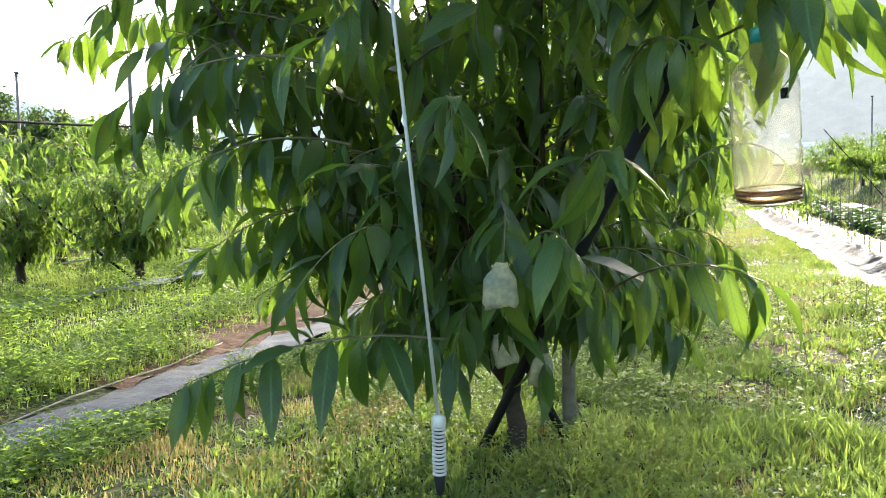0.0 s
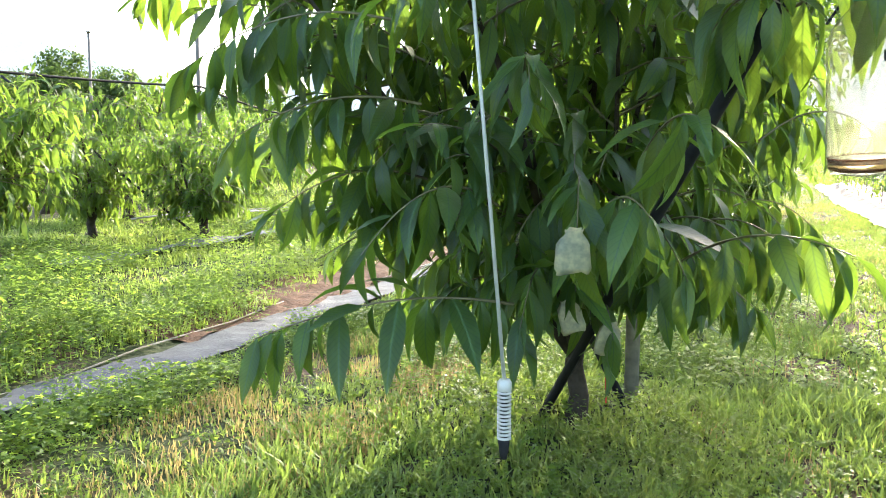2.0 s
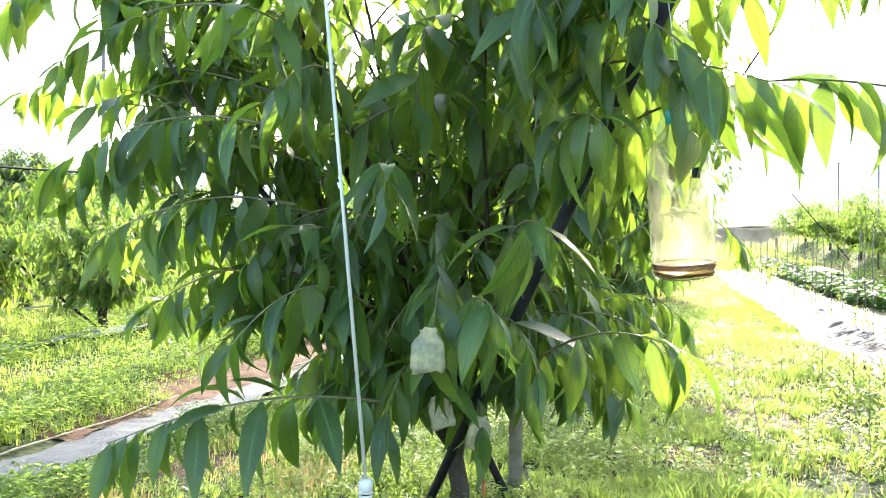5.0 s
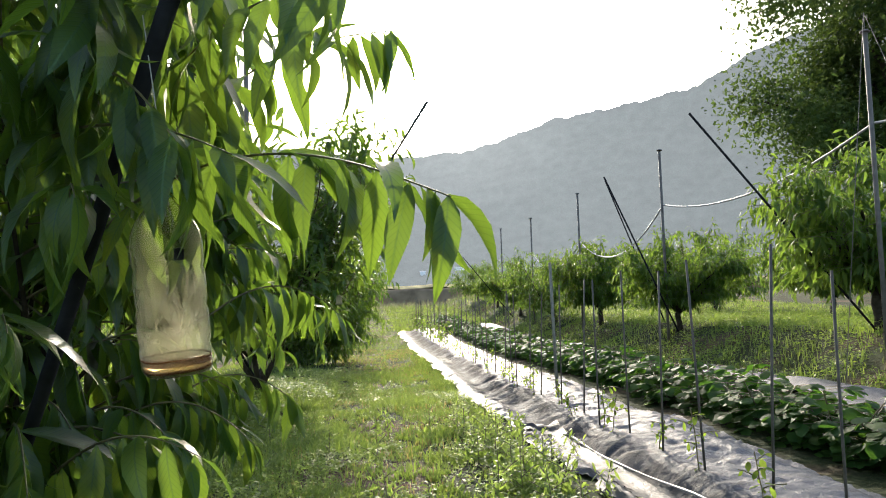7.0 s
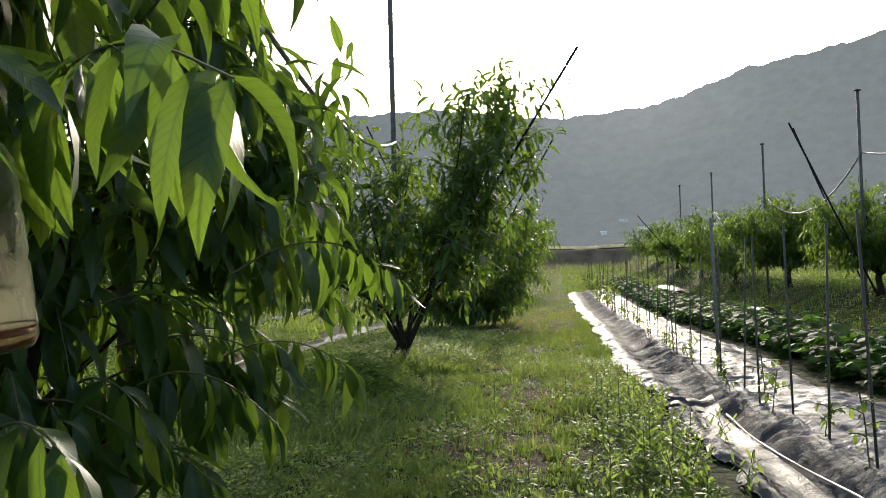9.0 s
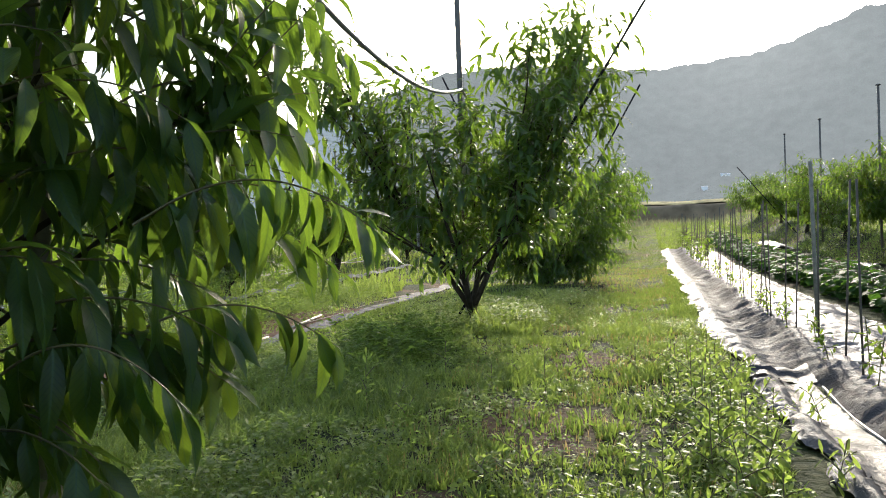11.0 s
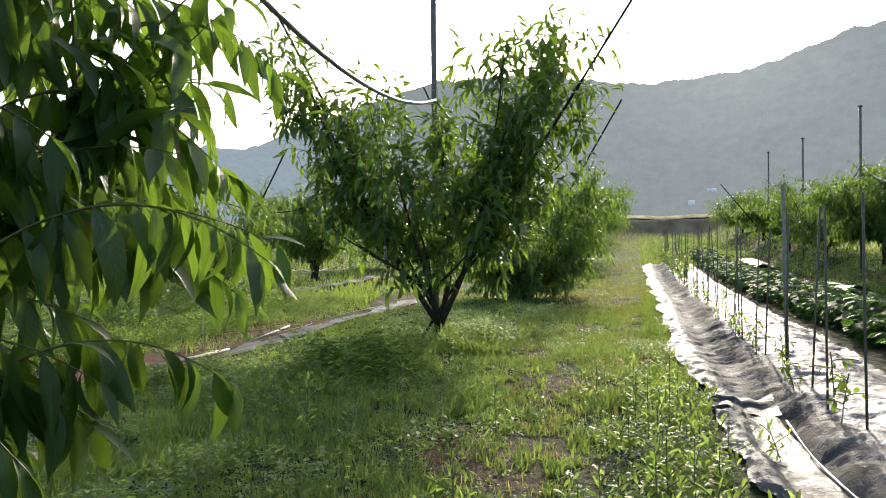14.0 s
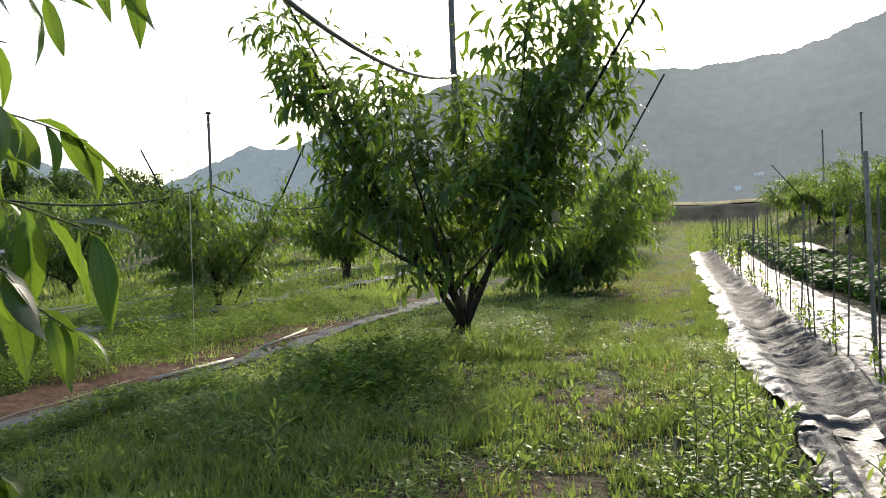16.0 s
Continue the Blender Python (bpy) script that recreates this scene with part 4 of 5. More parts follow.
tufts("grass_tufts", "bright green grass tufts of the aisle", 14500, -1.25, 1.3, 0.4, 11.5, 0.054, 0.0078, GRASS, 1.35, 31, 11)
tufts("grass_tufts", "grass tufts at the near end of the aisle", 4200, -2.3, 1.35, -3.5, 0.5, 0.054, 0.0078, GRASS, 1.0, 37, 8)
tufts("grass_tufts", "tall grass fringe along the mulch sheet", 900, 1.06, 1.30, 1.0, 14, 0.085, 0.007, GRASS, 1.3, 38, 11)
tufts("grass_tufts", "short grass tufts beside the plastic strip", 3000, -2.15, -1.2, 0.4, 11.5, 0.040, 0.006, GRASS, 1.35, 34, 9)
tufts("grass_tufts", "lush grass tufts among weeds", 8500, -8.5, -2.6, 0.5, 14, 0.075, 0.008, GRASS, 1.2, 32, 10)
tufts("grass_tufts", "fine green grass tufts round the young tree", 2600, -1.3, 1.2, 0.9, 4.0, 0.060, 0.0055, GRASS, 1.0, 39, 10)
tufts("grass_tufts", "fine grass tufts in the shade between the trees", 3600, -1.8, 0.2, 2.8, 7.4, 0.065, 0.005, GRASS, 1.0, 41, 10)
tufts("grass_tufts", "tall grass tufts round the young tree", 700, -1.1, 0.5, 1.2, 3.2, 0.07, 0.008, GRASS, 1.0, 33)
tufts("grass_tufts", "lush grass clump beside the vase-shaped tree", 260, -0.62, 0.05, 7.0, 8.6, 0.13, 0.010, GRASS, 1.0, 35)
tufts("grass_tufts", "lush grass clump in the shade of the tree", 260, -1.05, -0.45, 5.0, 6.5, 0.12, 0.010, GRASS, 1.0, 36)
grass_patch("grass", "thin grass at the near end of the field", 30000, -9.0, 9.0, -5.0, 0.8, 0.08, 0.012, GRASS, 1.0, 8)
grass_patch("grass", "thin grass between bed and trees", 16000, 4.4, 9.0, 0.8, 4.0, 0.10, 0.012, GRASS, 1.0, 9)
grass_patch("grass", "short green grass of the aisle", 45000, -2.15, 1.35, 0.6, 9, 0.03, 0.007, GRASS, 1.4, 1, -0.1)
grass_patch("grass", "green grass further down the aisle", 60000, -2.1, 1.35, 8, 40, 0.045, 0.010, GRASS, 1.6, 2)
grass_patch("grass", "lush weedy grass between the tree rows", 80000, -9.0, -2.6, 1.0, 14, 0.060, 0.007, GRASS, 1.2, 3)
grass_patch("grass", "green grass of the far orchard", 45000, -16, -2.4, 12, 45, 0.13, 0.022, GRASS, 1.4, 4)
grass_patch("grass", "tall weedy grass beyond the crop beds", 85000, 4.4, 14, 3, 45, 0.10, 0.013, GRASS, 1.3, 5)
grass_patch("grass", "green grass past the end of the beds", 16000, 1.2, 4.5, 23.5, 46, 0.09, 0.02, GRASS, 1.3, 10)
grass_patch("dry_grass", "straw coloured dry grass by the bare strip", 24000, -1.75, -0.95, 0.3, 3.2, 0.045, 0.0045, DRY, 1.0, 6, -0.35)
grass_patch("dry_grass", "thin dry stalks in the mown aisle", 38000, -0.2, 1.2, 1.0, 17, 0.040, 0.0045, DRY, 1.3, 7, -0.2)


grass_patch("dry_grass", "pale tall seed heads at the foot of the bank", 5000, -3.0, 9.0, 36, 46.5, 0.30, 0.022, SEED, 0.7, 40, 0.0)


def weeds(name, label, count, spread_fn, size, per, mat, seed, tall=0.05):
    r = np.random.default_rng(seed)
    x, y = spread_fn(r, count)
    ok = free_ground(x, y) & (~worn_ground(x, y) | (r.uniform(0, 1, count) < 0.5))
    x, y = np.repeat(x[ok], per), np.repeat(y[ok], per)
    n = len(x)
    a = r.uniform(0, 6.28, n)
    rad = r.uniform(0, 1, n) * size * 1.4
    px, py = x + np.cos(a) * rad, y + np.sin(a) * rad
    pz = height(px, py) + r.uniform(0.1, 1, n) * tall * np.clip(1 + 0.9 * vnoise(px, py, 0.55, 0.55, 33), 0.25, 2)
    al = np.stack([np.cos(a), np.sin(a), r.uniform(-0.1, 0.7, n)], 1)
    up = np.stack([r.normal(0, 0.4, n), r.normal(0, 0.4, n), np.ones(n)], 1)
    ob = new(name, leaves_mesh(name, frames_of(np.stack([px, py, pz], 1), al, up, size * r.uniform(0.5, 1.4, n)), r.integers(0, 3, n), SMALL if size < 0.04 else BROAD, mat))
    return tagged(ob, label, "weeds", kind="stuff")


weeds("weeds", "low broad-leaved weeds in the grass", 5200, lambda r, n: (np.clip(r.normal(-0.3, 1.0, n), -2.1, 1.2), 0.8 + 9 * r.uniform(0, 1, n) ** 1.3), 0.018, 12, WEED, 11, 0.05)
weeds("weeds", "leafy weeds along the mulch edge", 700, lambda r, n: (r.normal(1.05, 0.13, n), 1.0 + 7 * r.uniform(0, 1, n) ** 1.2), 0.022, 12, FRESH, 17, 0.07)
weeds("weeds", "dense low weeds under the peach trees", 4300, lambda r, n: (r.normal(-0.5, 0.5, n), 0.9 + 9 * r.uniform(0, 1, n) ** 1.5), 0.018, 12, WEED, 12, 0.07)
weeds("weeds", "bushy dark weeds in the shade of the vase-shaped tree", 680, lambda r, n: (r.normal(-0.74, 0.17, n), r.normal(5.95, 0.36, n)), 0.038, 12, WEED, 19, 0.25)
weeds("weeds", "bushy weeds beside the trunk of the vase-shaped tree", 260, lambda r, n: (r.normal(-0.25, 0.16, n), r.normal(7.7, 0.3, n)), 0.034, 12, WEED, 20, 0.13)
weeds("weeds", "lush leafy weeds between the tree rows", 2600, lambda r, n: (r.uniform(-8, -2.7, n), 1.0 + 12 * r.uniform(0, 1, n) ** 1.2), 0.030, 9, WEED, 13, 0.08)


def mounds(r, n):
    cx, cy = r.uniform(-7.5, -3.25, 64), 1.2 + 12 * r.uniform(0, 1, 64) ** 1.2
    pick = r.integers(0, 64, n)
    return cx[pick] + r.normal(0, 0.20, n), cy[pick] + r.normal(0, 0.16, n)


weeds("weeds", "mounded dark green weeds between the tree rows", 7200, mounds, 0.034, 14, WEED, 18, 0.30)


def clumps(r, n):
    cx, cy = np.clip(r.normal(-0.75, 0.6, 70), -1.9, 0.5), 2.8 + 8 * r.uniform(0, 1, 70)
    pick = r.integers(0, 70, n)
    return cx[pick] + r.normal(0, 0.11, n), cy[pick] + r.normal(0, 0.14, n)


weeds("weeds", "uneven clumps of leafy weeds in the aisle", 2600, clumps, 0.030, 10, FRESH, 21, 0.11)
weeds("weeds", "dark leafy weeds edging the plastic strip", 2000, lambda r, n: (r.normal(-1.86, 0.08, n), 0.3 + 6 * r.uniform(0, 1, n) ** 1.2), 0.024, 16, WEED, 14, 0.10)
weeds("weeds", "dark leafy weeds behind the plastic strip", 2600, lambda r, n: (r.normal(-3.12, 0.17, n), 0.3 + 12 * r.uniform(0, 1, n)), 0.030, 14, WEED, 15, 0.15)
weeds("weeds", "leafy weeds creeping towards the plastic strip", 1500, lambda r, n: (r.normal(-2.85, 0.16, n), 0.3 + 3.5 * r.uniform(0, 1, n)), 0.026, 14, WEED, 24, 0.09)
weeds("weeds", "mixed weeds in the grass beyond the crop beds", 6500, lambda r, n: (4.5 + 5 * r.uniform(0, 1, n) ** 1.5, 3 + 20 * r.uniform(0, 1, n)), 0.039, 9, WEED, 16, 0.13)

# ---- props, poles, hoses ----
def pole(label, a, b, radius, mat, name="support_pole", category="pole", group="", sides=8):
    a, b = Vector(a), Vector(b)
    me = tube(name, [Vector((0, 0, 0)), (b - a) * 0.5, b - a], radius, mat, sides)
    ob = new(name, me)
    ob.location = a
    return tagged(ob, label, category, group)


PROPS = "black pipes propping the peach limbs"
for a, b in [((-0.66, 2.24, -0.04), (0.12, 1.24, 1.29)), ((-0.36, 2.36, 0.0), (-1.35, 2.30, 1.9)),
             ((-0.60, 8.0, 0.0), (-2.22, 8.0, 3.0)), ((-0.88, 8.05, 0.0), (1.02, 8.05, 2.95)),
             ((-0.70, 13.2, 0.0), (-2.2, 13.2, 3.3)), ((-0.9, 13.25, 0.0), (0.82, 13.25, 2.95)),
             ((4.92, 11.5, 0.4), (3.9, 11.5, 2.72)), ((5.7, 14.0, 0.43), (4.7, 14.0, 3.06)), ((5.7, 8.0, 0.42), (3.75, 8.0, 2.8)),
             ((4.95, 25.0, 0.5), (3.4, 25.0, 2.45)), ((-5.4, 12.0, 0.0), (-6.6, 11.9, 2.3)), ((-5.0, 6.2, 0.0), (-7.4, 6.0, 1.68)), ((-5.2, 12.0, 0.0), (-4.0, 12.0, 2.2))]:
    pole("slim black pipe leaning through a peach tree", a, b, 0.0130, BLACK_PIPE, "support_pipe", "pipe", PROPS)


def hose_pole(x, y, tall, mat=STEEL):
    z = float(height(x, y))
    t = thing("hose_pole", "upright steel pole carrying an overhead watering hose", "pole", (x, y, z - 0.02), "poles that carry the hoses")
    part("post", tube("post", [(0, 0, 0), (0, 0, tall / 2), (0, 0, tall)], 0.027 if tall > 3.5 else 0.022, mat, 10), t)
    part("cap", lathe("cap", [(0.0, tall + 0.012), (0.03, tall + 0.012), (0.045, tall), (0.045, tall - 0.012), (0.022, tall - 0.012)][::-1], STEEL, 10), t)
    return t


for x, y, tall in [(-0.39, 2.46, 2.6), (-0.85, 8.5, 3.88), (-0.9, 19.0, 3.4), (-5.7, 7.0, 3.1), (-5.7, 12.3, 2.84), (-6.0, 18.0, 2.8), (5.0, 12.1, 3.05), (5.0, 17.0, 3.05), (5.0, 6.9, 3.05), (5.0, 22.0, 3.0), (5.0, 27.0, 3.0), (-10.3, 10.0, 2.9), (9.4, 14.0, 3.0)]:
    hose_pole(x, y, tall, GREY_WOOD if y < 3 else STEEL)


for bx, by, bz in ((4.2, 6.3, 0.1), (5.9, 6.5, 0.45), (5.5, 7.6, 0.45)):
    pole("thin steel guy wire bracing a hose pole", (bx, by, bz), (5.0, 6.9, 3.46), 0.0035, STEEL, "guy_wire", "wire", "wires bracing the hose pole", 5)


def sagging(a, b, sag, n=16):
    a, b = Vector(a), Vector(b)
    return [a.lerp(b, k / n) - Vector((0, 0, 4 * sag * (k / n) * (1 - k / n))) for k in range(n + 1)]


def hose(label, spans, radius, mat):
    pts = []
    for a, b, s in spans:
        pts += sagging(a, b, s)[(1 if pts else 0):]
    ob = new("water_hose", tube("water_hose", pts, radius, mat, 8))
    return tagged(ob, label, "hose")


hose("grey overhead watering hose slung from pole to pole", [((-0.4, -3.0, 2.2), (-0.41, 2.43, 2.2), 0.1), ((-0.41, 2.43, 2.2), (-0.83, 8.47, 2.2), 0.36), ((-0.83, 8.47, 2.2), (-0.88, 19, 2.3), 0.45)], 0.015, HOSE)
hose("dark overhead watering hose over the next tree row", [((-5.68, 1.0, 1.55), (-5.68, 7.0, 1.6), 0.08), ((-5.68, 7.0, 1.6), (-5.68, 12.3, 1.75), 0.3), ((-5.68, 12.3, 1.75), (-5.98, 18.0, 1.8), 0.3)], 0.012, BLACK_PIPE)
hose("grey overhead watering hose over the outer tree row", [((5.02, 1.0, 2.5), (5.02, 6.9, 2.42), 0.2), ((5.02, 6.9, 2.42), (5.02, 12.1, 2.36), 0.27), ((5.02, 12.1, 2.36), (5.02, 17.0, 2.2), 0.55), ((5.02, 17.0, 2.2), (5.02, 22.0, 2.3), 0.5)], 0.0125, HOSE)


def dropper(x, y, top, low, dx, label, thick=0.0042):
    """Thin white tube with a ribbed weight at its end."""
    t = thing("drip_tube", label, "sprinkler tube", (x, y, low))
    part("tube", tube("tube", [(0, 0, 0.11), (dx * 0.3, 0, (top - low) * 0.3 + 0.08), (dx, 0, top - low)], thick, WHITE_PLASTIC, 8), t)
    prof = [(0.0, 0.0), (0.012, 0.0)]
    w = part("weight", lathe("weight", [(0.0, 0.118), (0.009, 0.118), (0.0135, 0.112), (0.0135, 0.098), (0.0125, 0.096)][::-1], WHITE_PLASTIC, 16), t, "white ribbed plastic weight")
    part("core", lathe("core", [(0.0085, 0.0), (0.0085, 0.098)], BLACK_PIPE, 12), w)
    for k in range(13):
        z = 0.006 + k * 0.0072
        part("ring", lathe("ring", [(0.0085, z - 0.0019), (0.0135, z - 0.0017), (0.0135, z + 0.0017), (0.0085, z + 0.0019)], WHITE_PLASTIC, 14), w)
    part("nozzle", lathe("nozzle", [(0.0, -0.035), (0.006, -0.035), (0.009, -0.02), (0.011, -0.004), (0.011, 0.004), (0.0, 0.004)], BLACK_PIPE, 12), t, "black sprinkler nozzle")
    return t


dropper(-0.463, 1.375, 2.15, 0.274, -0.165, "white hanging sprinkler tube with a ribbed weight", 0.0038)
dropper(-1.0, 7.4, 2.0, 0.72, -0.03, "white hanging sprinkler tube in front of a peach tree", 0.003)
tagged(new("drip_tube", tube("drip_tube", [(-2.05, 6.4, 1.9), (-2.06, 6.4, 1.0), (-2.07, 6.4, 0.06)], 0.0022, WHITE_PLASTIC, 6)), "thin white hanging sprinkler tube over the weeds", "sprinkler tube")


# ---- trap bottle ----
def glassy(name, colour, rough, ior):
    m, nodes, links, b = material(name)
    links.new(ramp(nodes, links, noise_node(nodes, links, 14, 4), [(0.35, colour), (0.7, tuple(c * 0.85 for c in colour))]), b.inputs["Base Color"])
    b.inputs["Transmission Weight"].default_value, b.inputs["Roughness"].default_value, b.inputs["IOR"].default_value = 1.0, rough, ior
    bump(nodes, links, b, noise_node(nodes, links, 28, 2), 0.25, 0.006)
    return m


PET = glassy("clear_plastic", (0.99, 0.99, 0.965), 0.03, 1.04)
haze = PET.node_tree.nodes.new("ShaderNodeBsdfTranslucent")
haze.inputs["Color"].default_value = (0.62, 0.60, 0.44, 1)
veil = PET.node_tree.nodes.new("ShaderNodeMixShader")
PET.node_tree.links.new(ramp(PET.node_tree.nodes, PET.node_tree.links, noise_node(PET.node_tree.nodes, PET.node_tree.links, 17, 3), [(0.45, (0.02,) * 3), (0.62, (0.09,) * 3)]), veil.inputs[0])
PET.node_tree.links.new(PET.node_tree.nodes["Principled BSDF"].outputs[0], veil.inputs[1])
PET.node_tree.links.new(haze.outputs[0], veil.inputs[2])
PET.node_tree.links.new(veil.outputs[0], PET.node_tree.nodes["Material Output"].inputs["Surface"])
JUICE = glassy("amber_liquid", (0.88, 0.66, 0.40), 0.05, 1.33)
SILT = plain("brown_sediment", (0.10, 0.035, 0.012), 0.8)


def trap_bottle(x, y, z):
    t = thing("trap_bottle", "clear plastic bottle insect trap with amber liquid, hung in the tree", "bottle", (x, y, z))
    outer = [(0.0, 0.006), (0.028, 0.0), (0.041, 0.003), (0.0455, 0.011), (0.0465, 0.036), (0.0445, 0.043), (0.0465, 0.050), (0.0465, 0.088), (0.044, 0.095), (0.0465, 0.102), (0.0465, 0.142), (0.0440, 0.149), (0.0465, 0.157), (0.0465, 0.182), (0.0445, 0.198), (0.038, 0.214), (0.028, 0.227), (0.018, 0.238), (0.0140, 0.245), (0.0140, 0.256)]
    inner = [(max(r - 0.0012, 0), zz + (0.0012 if i < 3 else 0)) for i, (r, zz) in enumerate(outer)]
    body = part("bottle_body", lathe("bottle_body", outer + inner[::-1], PET, 40, 0.72), t, "clear dented plastic")
    part("liquid", lathe("liquid", [(0.0, 0.009), (0.0395, 0.008), (0.0440, 0.015), (0.0448, 0.023), (0.0, 0.023)], JUICE, 40, 0.72), t, "amber bait liquid")
    part("sediment", lathe("sediment", [(0.0, 0.0075), (0.039, 0.0062), (0.0436, 0.0095), (0.0436, 0.0110), (0.0, 0.0095)], SILT, 40, 0.72), t, "dark brown sediment")
    part("scum_ring", lathe("scum_ring", [(0.0440, 0.0240), (0.0452, 0.0242), (0.0452, 0.0262), (0.0440, 0.0258)], SILT, 40, 0.72), t, "brown tide line")
    part("cap", lathe("cap", [(0.0148, 0.247), (0.0158, 0.247), (0.0158, 0.266), (0.014, 0.269), (0.0, 0.269)], TEAL, 20), t, "teal screw cap")
    part("string", tube("string", [(0, 0, 0.267), (0.004, 0.0, 0.36), (0.0, 0.01, 0.50)], 0.0009, WHITE_PLASTIC, 5), t)
    part("entry_hole", mesh_of("entry_hole", [(0.0468 * math.cos(-1.5 + dx), 0.0468 * math.sin(-1.5 + dx), zz) for dx, zz in ((-0.15, 0.160), (0.15, 0.160), (0.15, 0.176), (-0.15, 0.176))], [(0, 1, 2, 3)], BLACK_PIPE), t)
    t.rotation_euler = (radians(4), radians(-6), 0.5)
    return t


# bait residue clings to the lower half of the plastic
stain = PET.node_tree.nodes.new("ShaderNodeTexCoord")
split = PET.node_tree.nodes.new("ShaderNodeSeparateXYZ")
PET.node_tree.links.new(stain.outputs["Object"], split.inputs[0])
low = ramp(PET.node_tree.nodes, PET.node_tree.links, split.outputs["Z"], [(0.025, (0.12,) * 3), (0.10, (0.03,) * 3)])
film = mix_colour(PET.node_tree.nodes, PET.node_tree.links, 1.0, veil.inputs[0].links[0].from_socket, low, "ADD")
PET.node_tree.links.new(film, veil.inputs[0])
trap_bottle(0.104, 1.325, 0.775)


# ---- fruit bags ----
def bag_mesh(seed):
    r = np.random.default_rng(seed)
    verts, faces = [], []
    prof = [(0.024, 0.004), (0.021, -0.006), (0.037, -0.028), (0.043, -0.040), (0.046, -0.095), (0.044, -0.112)]
    sides = 14
    for rad, z in prof:
        for k in range(sides):
            a = 2 * math.pi * k / sides
            f = 1 + r.uniform(-0.10, 0.10)
            cx, cy = math.cos(a), math.sin(a)
            verts.append((rad * f * math.copysign(abs(cx) ** 0.5, cx), rad * f * 0.3 * math.copysign(abs(cy) ** 0.7, cy), z + r.uniform(-0.006, 0.006)))
    for i in range(len(prof) - 1):
        for k in range(sides):
            faces.append((i * sides + k, i * sides + (k + 1) % sides, (i + 1) * sides + (k + 1) % sides, (i + 1) * sides + k))
    faces.append(tuple((len(prof) - 1) * sides + k for k in range(sides)))
    return mesh_of("fruit_bag", verts, faces, PAPER)


bags = [bag_mesh(k) for k in range(3)]
BAGS = "paper bags round the ripening peaches"
for k, (x, y, z) in enumerate([(-0.330, 1.34, 0.675), (-0.43, 1.72, 0.485), (-0.345, 1.80, 0.425), (-0.60, 1.95, 0.61), (-1.12, 7.6, 1.25), (-0.22, 7.7, 1.12), (-0.6, 7.6, 1.4), (0.1, 7.6, 1.0)]):
    ob = new("fruit_bag", bags[k % 3])
    ob.matrix_basis = pose(x, y, z, rng.uniform(-15, 15), rng.uniform(-15, 15), rng.uniform(0, 40)) @ Matrix.Scale(0.75 if y > 5 else 0.66, 4)
    tagged(ob, "pale waxed paper bag round a hanging peach", "fruit bag", BAGS)
pole("thin red tie hanging at the fork of the young tree", (-0.395, 2.05, 0.16), (-0.40, 2.05, 0.30), 0.002, TIE, "plant_tie", "tie")

# ---- watering hose on the bare strip ----
DULL_HOSE = plain("dusty_hose", (0.27, 0.23, 0.18), 0.8, 0, 0.4, 4, 60, 0.001)
pts = [(-2.58 - 0.05 * math.sin(k * 0.7) - 0.02 * math.sin(k * 1.9), 0.2 + k * 0.35, 0) for k in range(36)]
pts = [(x, y, float(height(x, y)) + 0.012 + 0.014 * math.sin(k * 0.8 + 1)) for k, (x, y, z) in enumerate(pts)]
tagged(new("drip_hose", tube("drip_hose", pts, 0.0042, DULL_HOSE, 8)), "pale drip hose snaking along the bare soil strip", "hose")

PALE_PIPE = plain("pale_pipe", (0.42, 0.38, 0.31), 0.6, 0, 0.25, 8, 60, 0.001)
for x0, y0, x1, y1 in ((-2.50, 7.99, -2.62, 9.07), (-2.46, 6.44, -2.40, 7.38)):
    pole("pale loose pipe lying on the bare soil strip", (x0, y0, float(height(x0, y0)) + 0.035), (x1, y1, float(height(x1, y1)) + 0.035), 0.010, PALE_PIPE, "loose_pipe", "pipe", "loose pipes on the soil")

# ---- torn edge of the mulch: black furrow strip and fold ----
furrow_strip = new("mulch_furrow_strip", grid_mesh("mulch_furrow_strip", np.arange(1.47, 1.64, 0.012), np.arange(-1.5, 5.35, 0.04), lambda x, y: bed_height(x, y) + 0.006 + 0.006 * vnoise(x, y, 0.05, 0.3, 31), FILM_BLACK))
tagged(furrow_strip, "black film strip along the furrow of the mulch", "mulch sheet", kind="structure")
fold_profile = [(-0.20, 0.004), (-0.08, 0.012), (-0.02, 0.022), (0.0, 0.060), (0.03, 0.078), (0.09, 0.060), (0.16, 0.020)]
fv = []
for dy, dz in fold_profile:
    for i in range(9):
        f = i / 8
        x, y = 1.33 + 0.33 * f, 5.44 + dy * (0.35 + 0.65 * f) + 0.02 * math.sin(i * 1.7) + 0.10 * f
        fv.append((x, y, float(bed_height(x, y)) + 0.005 + 0.4 * dz * (0.45 + 0.6 * math.sin(0.5 + 2.3 * f)) + 0.004 * math.sin(i * 2.9)))
tagged(new("mulch_fold", mesh_of("mulch_fold", fv, [(j * 9 + i, j * 9 + i + 1, (j + 1) * 9 + i + 1, (j + 1) * 9 + i) for j in range(6) for i in range(8)], FILM_BLACK)), "black folded flap of the mulch sheet", "mulch sheet", kind="structure")
PALE_EDGE = plain("pale_film_edge", (0.26, 0.26, 0.25), 0.4, 0, 0.35, 12, 60, 0.004)
edge_line = [(1.66, 5.25), (1.63, 4.6), (1.63, 4.2), (1.67, 3.7), (1.69, 3.2), (1.70, 2.6), (1.70, 1.6), (1.70, 0.4)]
edge_line = rounded([Vector((x, y, float(bed_height(x, y)) + 0.014)) for x, y in edge_line])
